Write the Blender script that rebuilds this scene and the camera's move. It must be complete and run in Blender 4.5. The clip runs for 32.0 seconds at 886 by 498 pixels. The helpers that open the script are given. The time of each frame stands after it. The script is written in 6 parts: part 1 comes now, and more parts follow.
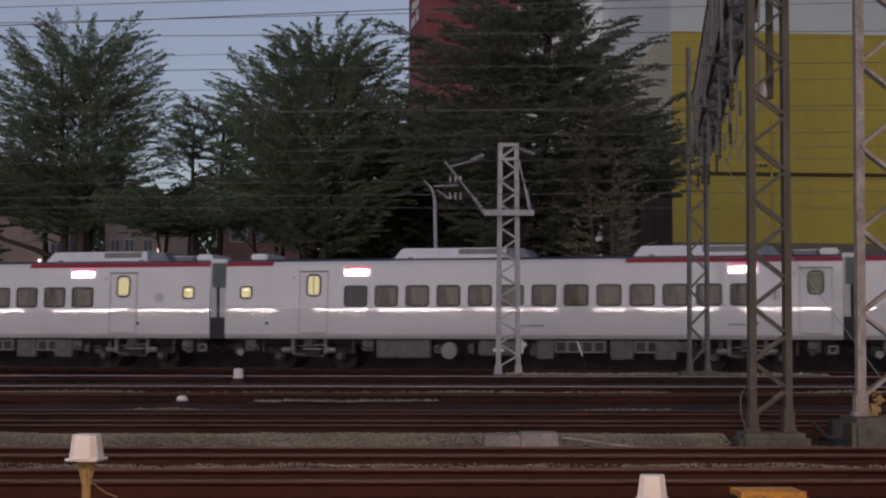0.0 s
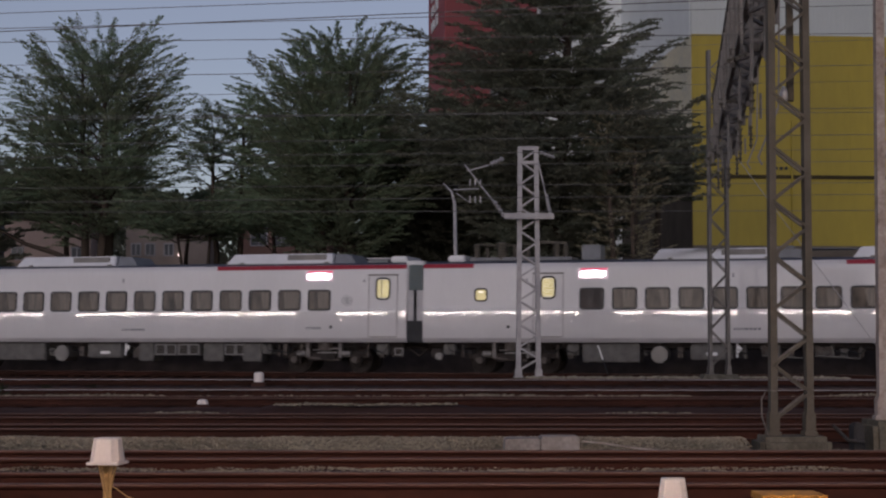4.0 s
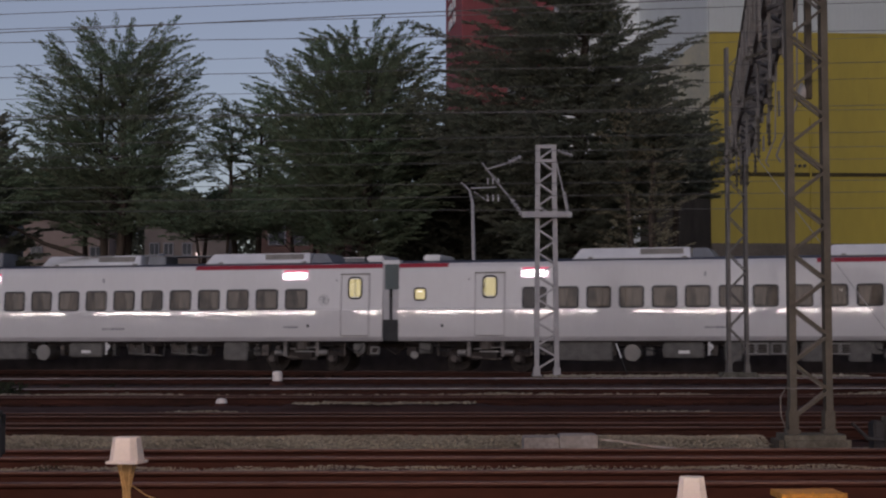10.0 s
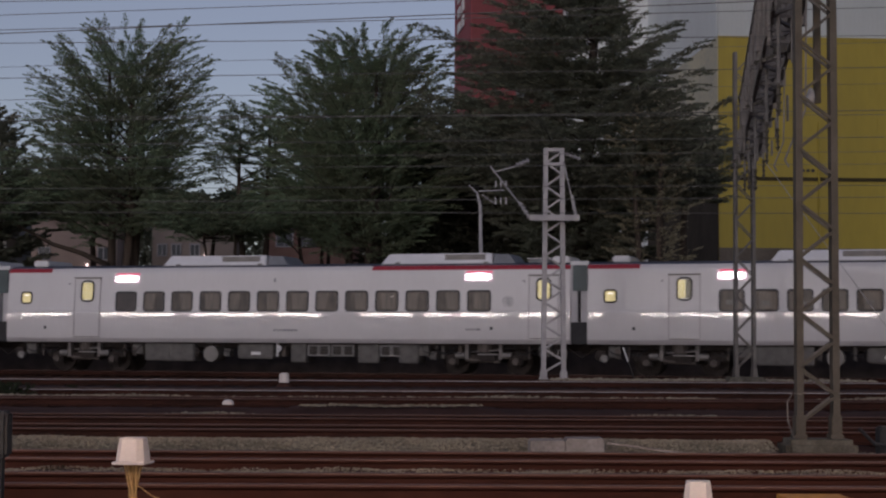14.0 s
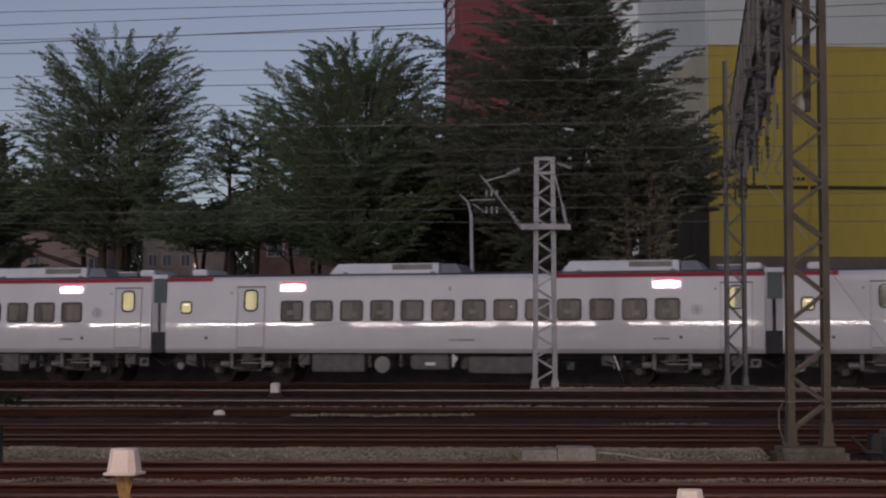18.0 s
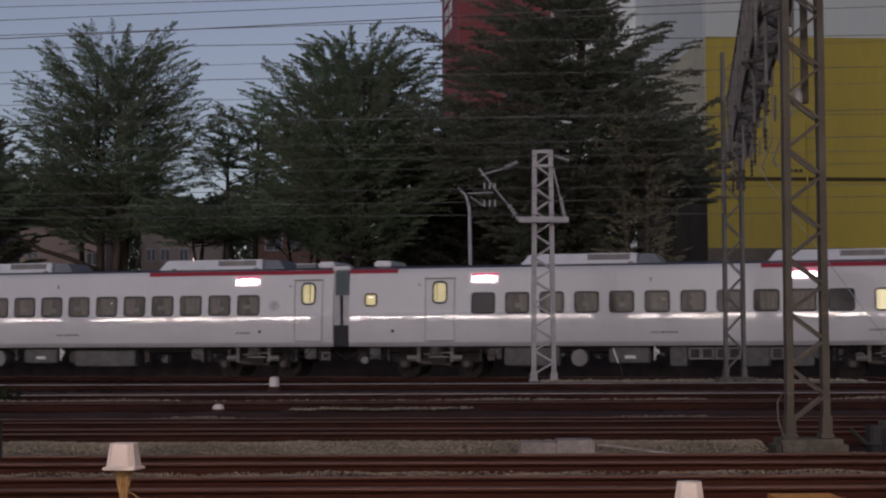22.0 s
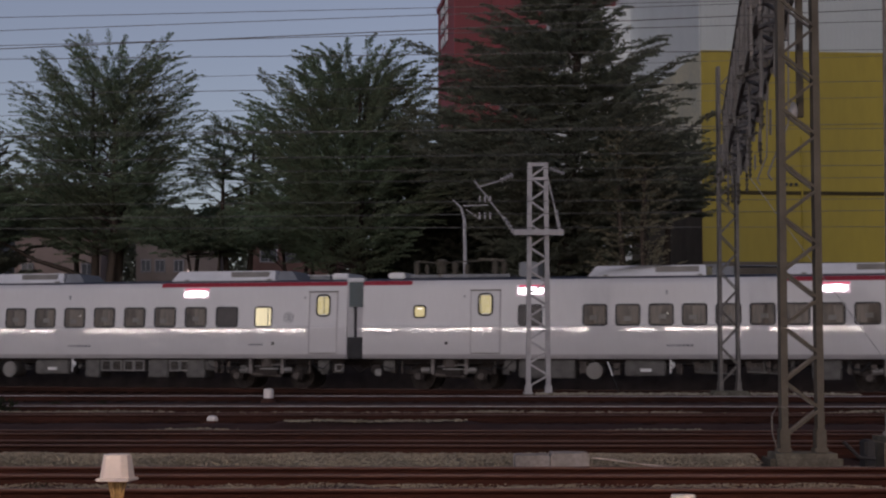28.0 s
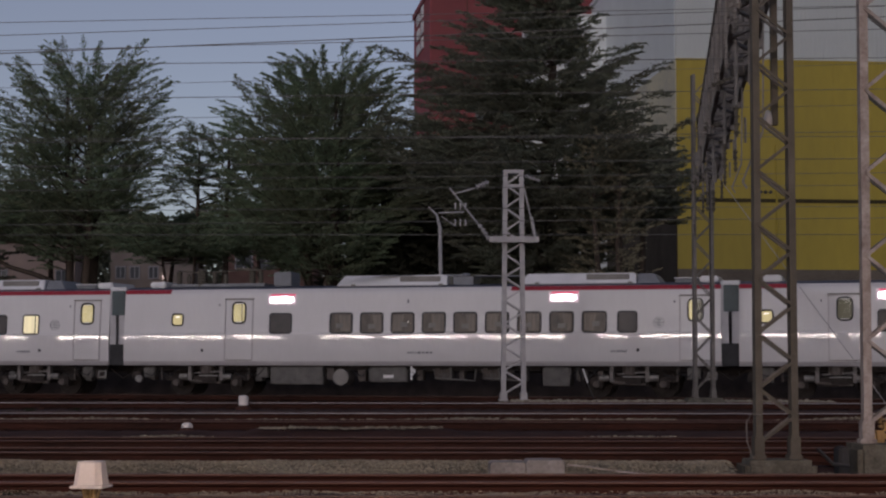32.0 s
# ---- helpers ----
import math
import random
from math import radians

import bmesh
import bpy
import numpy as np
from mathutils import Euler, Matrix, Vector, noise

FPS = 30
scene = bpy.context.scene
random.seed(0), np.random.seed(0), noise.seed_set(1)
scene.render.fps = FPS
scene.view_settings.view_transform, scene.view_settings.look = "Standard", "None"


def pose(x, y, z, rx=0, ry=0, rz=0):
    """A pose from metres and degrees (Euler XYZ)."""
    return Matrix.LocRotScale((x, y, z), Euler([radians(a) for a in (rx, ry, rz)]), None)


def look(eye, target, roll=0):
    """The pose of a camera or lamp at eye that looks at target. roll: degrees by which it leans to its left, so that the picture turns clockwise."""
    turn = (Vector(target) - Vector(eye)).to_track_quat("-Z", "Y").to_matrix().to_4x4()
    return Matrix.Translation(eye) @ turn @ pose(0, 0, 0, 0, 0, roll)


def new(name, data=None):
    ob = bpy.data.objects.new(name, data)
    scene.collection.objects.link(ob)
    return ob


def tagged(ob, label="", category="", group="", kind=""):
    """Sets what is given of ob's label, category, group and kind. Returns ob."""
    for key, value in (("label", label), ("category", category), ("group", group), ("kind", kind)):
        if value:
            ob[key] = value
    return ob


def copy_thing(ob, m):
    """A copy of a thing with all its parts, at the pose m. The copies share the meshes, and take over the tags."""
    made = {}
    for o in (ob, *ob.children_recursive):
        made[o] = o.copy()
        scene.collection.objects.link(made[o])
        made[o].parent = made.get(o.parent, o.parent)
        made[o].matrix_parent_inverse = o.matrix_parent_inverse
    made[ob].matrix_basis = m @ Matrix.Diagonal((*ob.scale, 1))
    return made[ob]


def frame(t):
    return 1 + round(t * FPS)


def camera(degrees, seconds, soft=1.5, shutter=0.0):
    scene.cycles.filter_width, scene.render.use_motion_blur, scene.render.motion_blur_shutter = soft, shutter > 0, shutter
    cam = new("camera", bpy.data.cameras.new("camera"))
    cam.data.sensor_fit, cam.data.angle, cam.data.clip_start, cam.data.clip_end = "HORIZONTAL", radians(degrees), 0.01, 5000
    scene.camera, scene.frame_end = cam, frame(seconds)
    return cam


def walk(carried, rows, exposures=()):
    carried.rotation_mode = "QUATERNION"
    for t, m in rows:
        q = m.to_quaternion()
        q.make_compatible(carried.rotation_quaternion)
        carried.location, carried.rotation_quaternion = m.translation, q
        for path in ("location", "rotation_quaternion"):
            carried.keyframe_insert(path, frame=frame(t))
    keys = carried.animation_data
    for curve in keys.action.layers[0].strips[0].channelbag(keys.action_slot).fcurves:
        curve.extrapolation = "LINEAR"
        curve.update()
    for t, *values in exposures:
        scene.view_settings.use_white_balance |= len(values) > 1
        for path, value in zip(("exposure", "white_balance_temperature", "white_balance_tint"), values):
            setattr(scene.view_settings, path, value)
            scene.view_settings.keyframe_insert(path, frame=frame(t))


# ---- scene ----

# The camera stands still on a low stance and is turned by hand: seconds, turn to the left, tilt up, roll
EYE_HEIGHT = 1.0
TURNS = [
    (0, -1.407, 3.035, 0.123), (0.5, -1.489, 3.050, 0.115), (1, -1.328, 3.094, 0.300), (1.5, -1.190, 3.107, 0.501),
    (2, -1.032, 3.109, 0.704), (2.5, -0.935, 3.119, 0.636), (3, -0.855, 3.142, 0.345), (3.5, -0.779, 3.159, 0.071),
    (5.5, -0.616, 3.011, 0.084), (6, -0.566, 2.922, -0.009), (6.5, -0.544, 2.906, 0.061), (7, -0.507, 2.918, 0.188),
    (7.5, -0.415, 2.983, 0.286), (8, -0.248, 3.026, 0.199), (8.5, -0.119, 3.064, 0.142), (9, -0.046, 3.102, 0.133),
    (9.5, -0.061, 3.114, 0.047), (10, -0.125, 3.108, -0.062), (10.5, -0.139, 3.106, -0.115), (11, -0.160, 3.109, -0.155),
    (11.5, -0.149, 3.095, -0.199), (12, -0.105, 3.103, -0.111), (12.5, -0.070, 3.144, 0.053), (13, -0.000, 3.167, -0.000),
    (13.5, 0.081, 3.184, 0.159), (14, 0.128, 3.198, 0.295), (14.5, 0.079, 3.270, 0.257), (16.5, -0.130, 3.598, 0.189),
    (17, -0.138, 3.590, 0.338), (17.5, -0.155, 3.572, 0.194), (18, -0.176, 3.514, 0.077), (18.5, -0.190, 3.411, -0.085),
    (19, -0.173, 3.366, -0.020), (19.5, -0.116, 3.327, 0.021), (20, -0.070, 3.285, 0.087), (20.5, -0.072, 3.275, 0.120),
    (21, -0.131, 3.292, 0.084), (21.5, -0.178, 3.303, -0.053), (22, -0.233, 3.287, -0.182), (22.5, -0.271, 3.276, -0.051),
    (23, -0.273, 3.272, 0.092), (23.5, -0.205, 3.287, 0.196), (24, -0.199, 3.354, 0.294), (24.5, -0.190, 3.423, 0.234),
    (25, -0.248, 3.512, 0.198), (25.5, -0.309, 3.562, 0.126), (27.5, -0.398, 3.672, 0.179), (28, -0.404, 3.703, 0.063),
    (28.5, -0.421, 3.702, -0.196), (29, -0.462, 3.775, -0.059), (29.5, -0.540, 3.859, 0.115), (30, -0.642, 3.937, 0.283),
    (30.5, -0.754, 3.972, 0.236), (31, -0.865, 3.999, 0.059), (31.5, -1.029, 3.987, -0.097), (32, -1.234, 3.940, 0.088),
]


def aim(yaw, pitch, roll):
    return pose(0, 0, EYE_HEIGHT) @ pose(0, 0, 0, 90 + pitch, 0, yaw) @ pose(0, 0, 0, 0, 0, roll)


cam = camera(29.3, 32.0, soft=2.2, shutter=0.5)
walk(cam, [(t, aim(a, b, c)) for t, a, b, c in TURNS], exposures=[(0.0, -0.03, 6550, 21), (12.0, -0.11, 6550, 21), (32.0, -0.19, 6580, 21)])

# ---------------------------------------------------------------- world and light
SUN_UP, SUN_TURN = 16.0, 199.0
world = bpy.data.worlds.new("world")
scene.world = world
world.use_nodes = True
wn = world.node_tree.nodes
wl = world.node_tree.links
sky = wn.new("ShaderNodeTexSky")
sky.sky_type, sky.sun_disc = "NISHITA", False
sky.sun_elevation, sky.sun_rotation = radians(SUN_UP), radians(SUN_TURN)
sky.air_density, sky.dust_density, sky.ozone_density = 1.0, 0.5, 3.0
haze = wn.new("ShaderNodeHueSaturation")  # thin even cloud takes most of the colour out of the sky
haze.inputs["Saturation"].default_value = 0.66
haze.inputs["Hue"].default_value = 0.51
wl.new(sky.outputs["Color"], haze.inputs["Color"])
wl.new(haze.outputs["Color"], wn["Background"].inputs["Color"])
wn["Background"].inputs["Strength"].default_value = 0.0705

sun = new("sun", bpy.data.lights.new("sun", "SUN"))
sun.data.energy, sun.data.angle, sun.data.color = 0.82, radians(70), (1.0, 0.94, 0.92)
sun_from = Vector((math.sin(radians(SUN_TURN)) * 1.0, math.cos(radians(SUN_TURN)) * 1.0, math.tan(radians(SUN_UP))))
sun.matrix_world = look(sun_from * 50, (0, 0, 0))


# ---------------------------------------------------------------- materials
def mat(name, base, rough=0.6, metal=0.0, vary=0.15, scale=3.0, bump=0.0, fine=40.0, each=0.0, island=0.0, tint=None, coat=0.0, streak=(1, 1, 1)):
    """Procedural surface: two scales of variation, optional bump, variation from piece to piece."""
    m = bpy.data.materials.new(name)
    m.use_nodes = True
    n, l = m.node_tree.nodes, m.node_tree.links
    b = n["Principled BSDF"]
    b.inputs["Roughness"].default_value, b.inputs["Metallic"].default_value = rough, metal
    b.inputs["Coat Weight"].default_value = coat
    if rough >= 0.7:  # loose, dusty surfaces have next to no sheen
        b.inputs["Specular IOR Level"].default_value = 0.15
    b.inputs["Coat Roughness"].default_value = 0.025
    co = n.new("ShaderNodeTexCoord")
    mp = n.new("ShaderNodeMapping")
    mp.inputs["Scale"].default_value = streak
    l.new(co.outputs["Object"], mp.inputs["Vector"])
    big, small = n.new("ShaderNodeTexNoise"), n.new("ShaderNodeTexNoise")
    big.inputs["Scale"].default_value, small.inputs["Scale"].default_value = scale, fine
    big.inputs["Detail"].default_value = 5
    small.inputs["Detail"].default_value = 3
    for t in (big, small):
        l.new(mp.outputs["Vector"], t.inputs["Vector"])
    add = n.new("ShaderNodeMath")
    add.operation = "MULTIPLY_ADD"
    l.new(small.outputs["Fac"], add.inputs[0])
    add.inputs[1].default_value = 0.5
    l.new(big.outputs["Fac"], add.inputs[2])
    last = add.outputs[0]
    if each or island:
        src = n.new("ShaderNodeObjectInfo").outputs["Random"] if each else n.new("ShaderNodeNewGeometry").outputs["Random Per Island"]
        more = n.new("ShaderNodeMath")
        more.operation = "MULTIPLY_ADD"
        l.new(src, more.inputs[0])
        more.inputs[1].default_value = (each or island)
        l.new(last, more.inputs[2])
        last = more.outputs[0]
    ramp = n.new("ShaderNodeMapRange")
    ramp.inputs["From Min"].default_value, ramp.inputs["From Max"].default_value = 0.45, 1.05 + (each or island)
    l.new(last, ramp.inputs["Value"])
    mix = n.new("ShaderNodeMix")
    mix.data_type = "RGBA"
    lo = tint or base
    mix.inputs["A"].default_value = (*[c * (1 - vary) for c in lo], 1)
    mix.inputs["B"].default_value = (*[min(1, c * (1 + vary)) for c in base], 1)
    l.new(ramp.outputs["Result"], mix.inputs["Factor"])
    l.new(mix.outputs["Result"], b.inputs["Base Color"])
    if coat:  # slightly wavy panels
        wave, bw = n.new("ShaderNodeTexNoise"), n.new("ShaderNodeBump")
        wave.inputs["Scale"].default_value, wave.inputs["Detail"].default_value = 0.9, 2.0
        bw.inputs["Strength"].default_value, bw.inputs["Distance"].default_value = 1.0, 0.0005
        l.new(co.outputs["Object"], wave.inputs["Vector"])
        l.new(wave.outputs["Fac"], bw.inputs["Height"])
        l.new(bw.outputs["Normal"], b.inputs["Coat Normal"])
    if bump:
        bp = n.new("ShaderNodeBump")
        bp.inputs["Strength"].default_value, bp.inputs["Distance"].default_value = bump, 0.02
        l.new(small.outputs["Fac"], bp.inputs["Height"])
        l.new(bp.outputs["Normal"], b.inputs["Normal"])
    return m


def glow(name, colour, strength, vary=0.0, scale=6.0, stretch=(1, 1, 1), base=0.02, rough=0.1):
    """A lit surface behind or on glass: its glow varies in broad folds."""
    m = bpy.data.materials.new(name)
    m.use_nodes = True
    n, l = m.node_tree.nodes, m.node_tree.links
    b = n["Principled BSDF"]
    b.inputs["Base Color"].default_value = (base, base, base, 1)
    b.inputs["Roughness"].default_value = rough
    b.inputs["Specular IOR Level"].default_value = 0.25
    b.inputs["Emission Color"].default_value = (*colour, 1)
    b.inputs["Emission Strength"].default_value = strength
    if vary:
        co, mp, no = n.new("ShaderNodeTexCoord"), n.new("ShaderNodeMapping"), n.new("ShaderNodeTexNoise")
        inf = n.new("ShaderNodeObjectInfo")
        shift = n.new("ShaderNodeVectorMath")
        mp.inputs["Scale"].default_value = stretch
        no.inputs["Scale"].default_value = scale
        l.new(co.outputs["Object"], mp.inputs["Vector"])
        l.new(mp.outputs["Vector"], shift.inputs[0])
        l.new(inf.outputs["Location"], shift.inputs[1])
        l.new(shift.outputs["Vector"], no.inputs["Vector"])
        rg = n.new("ShaderNodeMapRange")
        rg.inputs["From Min"].default_value, rg.inputs["From Max"].default_value = 0.3, 0.7
        rg.inputs["To Min"].default_value, rg.inputs["To Max"].default_value = strength * (1 - vary), strength * (1 + vary)
        l.new(no.outputs["Fac"], rg.inputs["Value"])
        l.new(rg.outputs["Result"], b.inputs["Emission Strength"])
    return m


WHITE_PAINT = mat("white_body_paint", (0.57, 0.557, 0.562), rough=0.4, vary=0.05, scale=0.7, fine=9, coat=0.6, streak=(1, 1, 0.25))
SKIRT_PAINT = mat("grey_skirt_paint", (0.4, 0.38, 0.39), rough=0.45, vary=0.12, scale=1.5)
RED_PAINT = mat("red_band_paint", (0.32, 0.02, 0.035), rough=0.35, vary=0.08)
ROOF_PAINT = mat("dark_blue_grey_roof", (0.045, 0.05, 0.075), rough=0.5, vary=0.2)
AC_PAINT = mat("pale_unit_paint", (0.62, 0.625, 0.65), rough=0.35, coat=0.4, vary=0.1, scale=2, fine=14)
SHROUD = mat("dark_shroud_paint", (0.17, 0.18, 0.2), rough=0.45, vary=0.2)
GRILLE = mat("grille_metal", (0.2, 0.19, 0.18), rough=0.5, metal=0.4, vary=0.2)
RUBBER = mat("black_rubber", (0.018, 0.018, 0.02), rough=0.6, vary=0.25)
BELLOWS = mat("grey_bellows", (0.045, 0.045, 0.047), rough=0.8, vary=0.25)
UNDER = mat("dusty_underframe_grey", (0.13, 0.124, 0.118), rough=0.7, vary=0.3, scale=4, fine=25, bump=0.2)
UNDER_DARK = mat("grimy_bogie_steel", (0.04, 0.033, 0.03), rough=0.7, vary=0.45, scale=5, bump=0.3)
BOGIE_DUST = mat("brown_bogie_dust", (0.078, 0.063, 0.055), rough=0.65, vary=0.5, scale=5, fine=30, bump=0.2)
END_PALE = mat("pale_worn_fitting_paint", (0.22, 0.21, 0.2), rough=0.55, vary=0.4, scale=8, fine=30)
BOGIE_PALE = mat("pale_bogie_dust", (0.155, 0.14, 0.132), rough=0.6, vary=0.5, scale=7, fine=30)
FAN_FRAME = mat("pale_fan_frame", (0.24, 0.235, 0.23), rough=0.6, vary=0.2, scale=6)
TANK = mat("aluminium_tank", (0.2, 0.19, 0.18), rough=0.5, metal=0.3, vary=0.15)
LABEL_WHITE = mat("label_white", (0.7, 0.7, 0.7), vary=0.03)
GREY_MARK = mat("grey_marking", (0.17, 0.17, 0.19), rough=0.4, vary=0.05)
# Panes glow faintly in place of a lit interior behind them.
PANE_DIM = glow("curtained_window_glass", (0.50, 0.38, 0.29), 0.06, vary=0.65, scale=2.2, stretch=(2.2, 1, 0.8))
PANE_DARK = glow("dark_window_glass", (0.5, 0.38, 0.36), 0.03, vary=0.4, scale=2.0)
PANE_LIT = glow("lit_vestibule_glass", (1.0, 0.86, 0.42), 0.62, vary=0.12, scale=1.5, stretch=(2, 1, 1))
PANE_BRIGHT = glow("lit_cabin_glass", (1.0, 0.9, 0.55), 0.85, vary=0.15, scale=1.2, stretch=(4, 1, 0.4))
DISPLAY = glow("white_display_glow", (1.0, 0.93, 0.97), 5.0)
DISPLAY_RED = glow("pink_display_bloom", (1.0, 0.16, 0.27), 0.8)
DISPLAY_BLOOM = glow("pale_pink_display_bloom", (1.0, 0.8, 0.87), 0.65)
SPARK = glow("window_spark_glow", (1.0, 0.97, 0.85), 1.3)

RAIL_RUST = mat("rusty_rail_steel", (0.05, 0.0165, 0.0108), rough=0.75, metal=0.2, vary=0.35, scale=2, fine=18, bump=0.2, streak=(0.3, 1, 1))
RAIL_OLD = mat("dark_rusty_rail_steel", (0.048, 0.0175, 0.012), rough=0.8, metal=0.1, vary=0.4, scale=1.2, fine=18, bump=0.2, streak=(0.3, 1, 1), tint=(0.024, 0.0125, 0.0095))
RAIL_SHINE = mat("polished_rail_head", (0.4, 0.38, 0.39), rough=0.5, metal=0.5, vary=0.1)
RAIL_DULL_OLD = mat("dark_rail_head", (0.085, 0.048, 0.039), rough=0.6, metal=0.3, vary=0.35, streak=(0.2, 1, 1))
RAIL_DULL = mat("dull_rail_head", (0.14, 0.08, 0.065), rough=0.5, metal=0.6, vary=0.3, streak=(0.2, 1, 1))
SLEEPER = mat("stained_concrete_sleeper", (0.036, 0.016, 0.011), rough=0.9, vary=0.3, each=0.4)
BED = mat("rust_stained_ballast", (0.046, 0.0205, 0.0145), rough=0.95, vary=0.5, scale=1.2, fine=22, bump=0.15, tint=(0.023, 0.016, 0.0115))
GROUND = mat("dark_gravel_ground", (0.042, 0.024, 0.019), rough=0.95, vary=0.4, scale=0.5, fine=15, bump=0.15)
BROWN_GRAVEL = mat("brown_stained_gravel", (0.055, 0.027, 0.021), rough=0.95, vary=0.45, scale=1.5, fine=25, bump=0.15)
STONE = mat("grey_ballast_stone", (0.33, 0.295, 0.225), rough=0.9, vary=0.3, scale=1.1, island=0.5, fine=60, tint=(0.13, 0.115, 0.085))
CONCRETE = mat("weathered_concrete", (0.3, 0.28, 0.27), rough=0.9, vary=0.25, scale=3, fine=30, bump=0.3, tint=(0.18, 0.16, 0.15))
DARK_CONC = mat("dark_mossy_concrete", (0.12, 0.112, 0.092), rough=0.95, vary=0.5, scale=5, fine=40, bump=0.4)
GALV = mat("galvanised_steel", (0.36, 0.35, 0.36), rough=0.55, metal=0.3, vary=0.18, scale=4, fine=25)
GALV_OLD = mat("brown_grey_old_steel", (0.108, 0.097, 0.08), rough=0.75, metal=0.1, vary=0.25, scale=3, fine=30)
GALV_DARK = mat("dark_steel", (0.155, 0.142, 0.13), rough=0.65, metal=0.3, vary=0.3, scale=4)
PORTAL_STEEL = mat("brown_grey_portal_steel", (0.235, 0.215, 0.2), rough=0.8, vary=0.3, scale=3, fine=25)
GALV_PALE = mat("pale_stained_steel", (0.37, 0.335, 0.315), rough=0.7, metal=0.1, vary=0.25, scale=6, fine=30, tint=(0.26, 0.2, 0.175))
CERAMIC = mat("pale_porcelain", (0.55, 0.54, 0.54), rough=0.25, vary=0.06)
WIRE = mat("weathered_wire", (0.16, 0.155, 0.15), rough=0.6, metal=0.4, vary=0.2)
WHITE_BOX = mat("white_box_paint", (0.72, 0.66, 0.62), rough=0.6, vary=0.1, scale=8, fine=50)
STRAW = mat("straw_yellow_strap", (0.42, 0.27, 0.12), rough=0.8, vary=0.25, scale=20)
ORANGE = mat("worn_orange_paint", (0.6, 0.3, 0.04), rough=0.65, vary=0.25, scale=12, fine=60, tint=(0.35, 0.13, 0.03))
BLACK_BOX = mat("black_painted_steel", (0.02, 0.02, 0.022), rough=0.6, vary=0.3)
BARK = mat("dark_bark", (0.075, 0.058, 0.047), rough=0.95, vary=0.3, scale=4, fine=30, bump=0.5, streak=(1, 1, 0.2))
def leaf_mat(name, base, dark):
    """Thin leaves: light comes through them as well as off them."""
    m = mat(name, base, rough=0.85, vary=0.2, scale=0.35, island=0.3, tint=dark)
    n, l = m.node_tree.nodes, m.node_tree.links
    b, out = n["Principled BSDF"], n["Material Output"]
    tr, mx = n.new("ShaderNodeBsdfTranslucent"), n.new("ShaderNodeMixShader")
    l.new(b.inputs["Base Color"].links[0].from_socket, tr.inputs["Color"])
    mx.inputs["Fac"].default_value = 0.45
    l.new(b.outputs["BSDF"], mx.inputs[1])
    l.new(tr.outputs["BSDF"], mx.inputs[2])
    l.new(mx.outputs["Shader"], out.inputs["Surface"])
    return m


LEAF = leaf_mat("grey_green_foliage", (0.2, 0.31, 0.195), (0.225, 0.175, 0.12))
LEAF_DARK = leaf_mat("dark_conifer_foliage", (0.185, 0.225, 0.165), (0.195, 0.16, 0.125))
LEAF_PALE = leaf_mat("pale_olive_foliage", (0.37, 0.34, 0.235), (0.19, 0.165, 0.11))
# Darker leaves: the deep shade under the crowns is put into their colour.
LEAF_SHADED = leaf_mat("shaded_understorey_foliage", (0.085, 0.095, 0.07), (0.08, 0.07, 0.055))
WEED = leaf_mat("dark_weed_green", (0.035, 0.05, 0.026), (0.03, 0.028, 0.018))
MAROON = mat("maroon_cladding", (0.19, 0.028, 0.032), rough=0.6, vary=0.15, scale=0.25, fine=6)
MAROON_SIDE = mat("lighter_maroon_render", (0.3, 0.075, 0.085), rough=0.7, vary=0.15, scale=0.25, fine=6)
YELLOW = mat("mustard_yellow_cladding", (0.33, 0.252, 0.026), rough=0.55, vary=0.17, scale=0.16, fine=2.5, streak=(1, 1, 0.3))
GREY_CLAD = mat("pale_grey_corrugated_cladding", (0.46, 0.495, 0.49), rough=0.5, vary=0.06, scale=0.3, fine=5)
GREY_WALL = mat("grey_rendered_wall", (0.68, 0.72, 0.73), rough=0.8, vary=0.12, scale=0.3, fine=4, tint=(0.6, 0.63, 0.62))
BROWN_GREY = mat("brown_grey_base_course", (0.13, 0.11, 0.09), rough=0.85, vary=0.3, scale=0.5, fine=5)
BEIGE_SIDE = mat("olive_grey_render", (0.55, 0.5, 0.35), rough=0.8, vary=0.2, scale=0.25, fine=4, tint=(0.48, 0.48, 0.42))
# Lighter than the front cladding: sky light is put into this colour.
SKYLIT_SIDE = mat("skylit_side_cladding", (0.66, 0.7, 0.7), rough=0.6, vary=0.08, scale=0.3, fine=5)
DARK_SIDE = mat("dark_brown_side", (0.055, 0.045, 0.035), rough=0.9, vary=0.35, scale=0.5, fine=5)
DARK_GAP = mat("dark_seam", (0.05, 0.04, 0.02), rough=0.8, vary=0.2)
CREAM = mat("pinkish_cream_render", (0.4, 0.31, 0.27), rough=0.85, vary=0.12, scale=0.8)
HOUSE_GREY = mat("grey_house_render", (0.24, 0.24, 0.23), rough=0.85, vary=0.15, scale=0.8)
BROWN_WALL = mat("brown_tiled_wall", (0.2, 0.12, 0.1), rough=0.8, vary=0.2, scale=1.5)
TILE_ROOF = mat("dark_tin_roof", (0.1, 0.095, 0.1), rough=0.6, vary=0.2)
HOUSE_TAN = mat("dull_tan_render", (0.29, 0.24, 0.21), rough=0.85, vary=0.2, scale=0.8)
HOUSE_GLASS = glow("house_window_glass", (0.6, 0.65, 0.75), 0.03, base=0.03, rough=0.15)
LAMP_GLOW = glow("platform_lamp_glow", (1.0, 0.88, 0.76), 70.0)
YARD_GLOW = glow("warm_yard_lamp_glow", (1.0, 0.66, 0.4), 680.0)
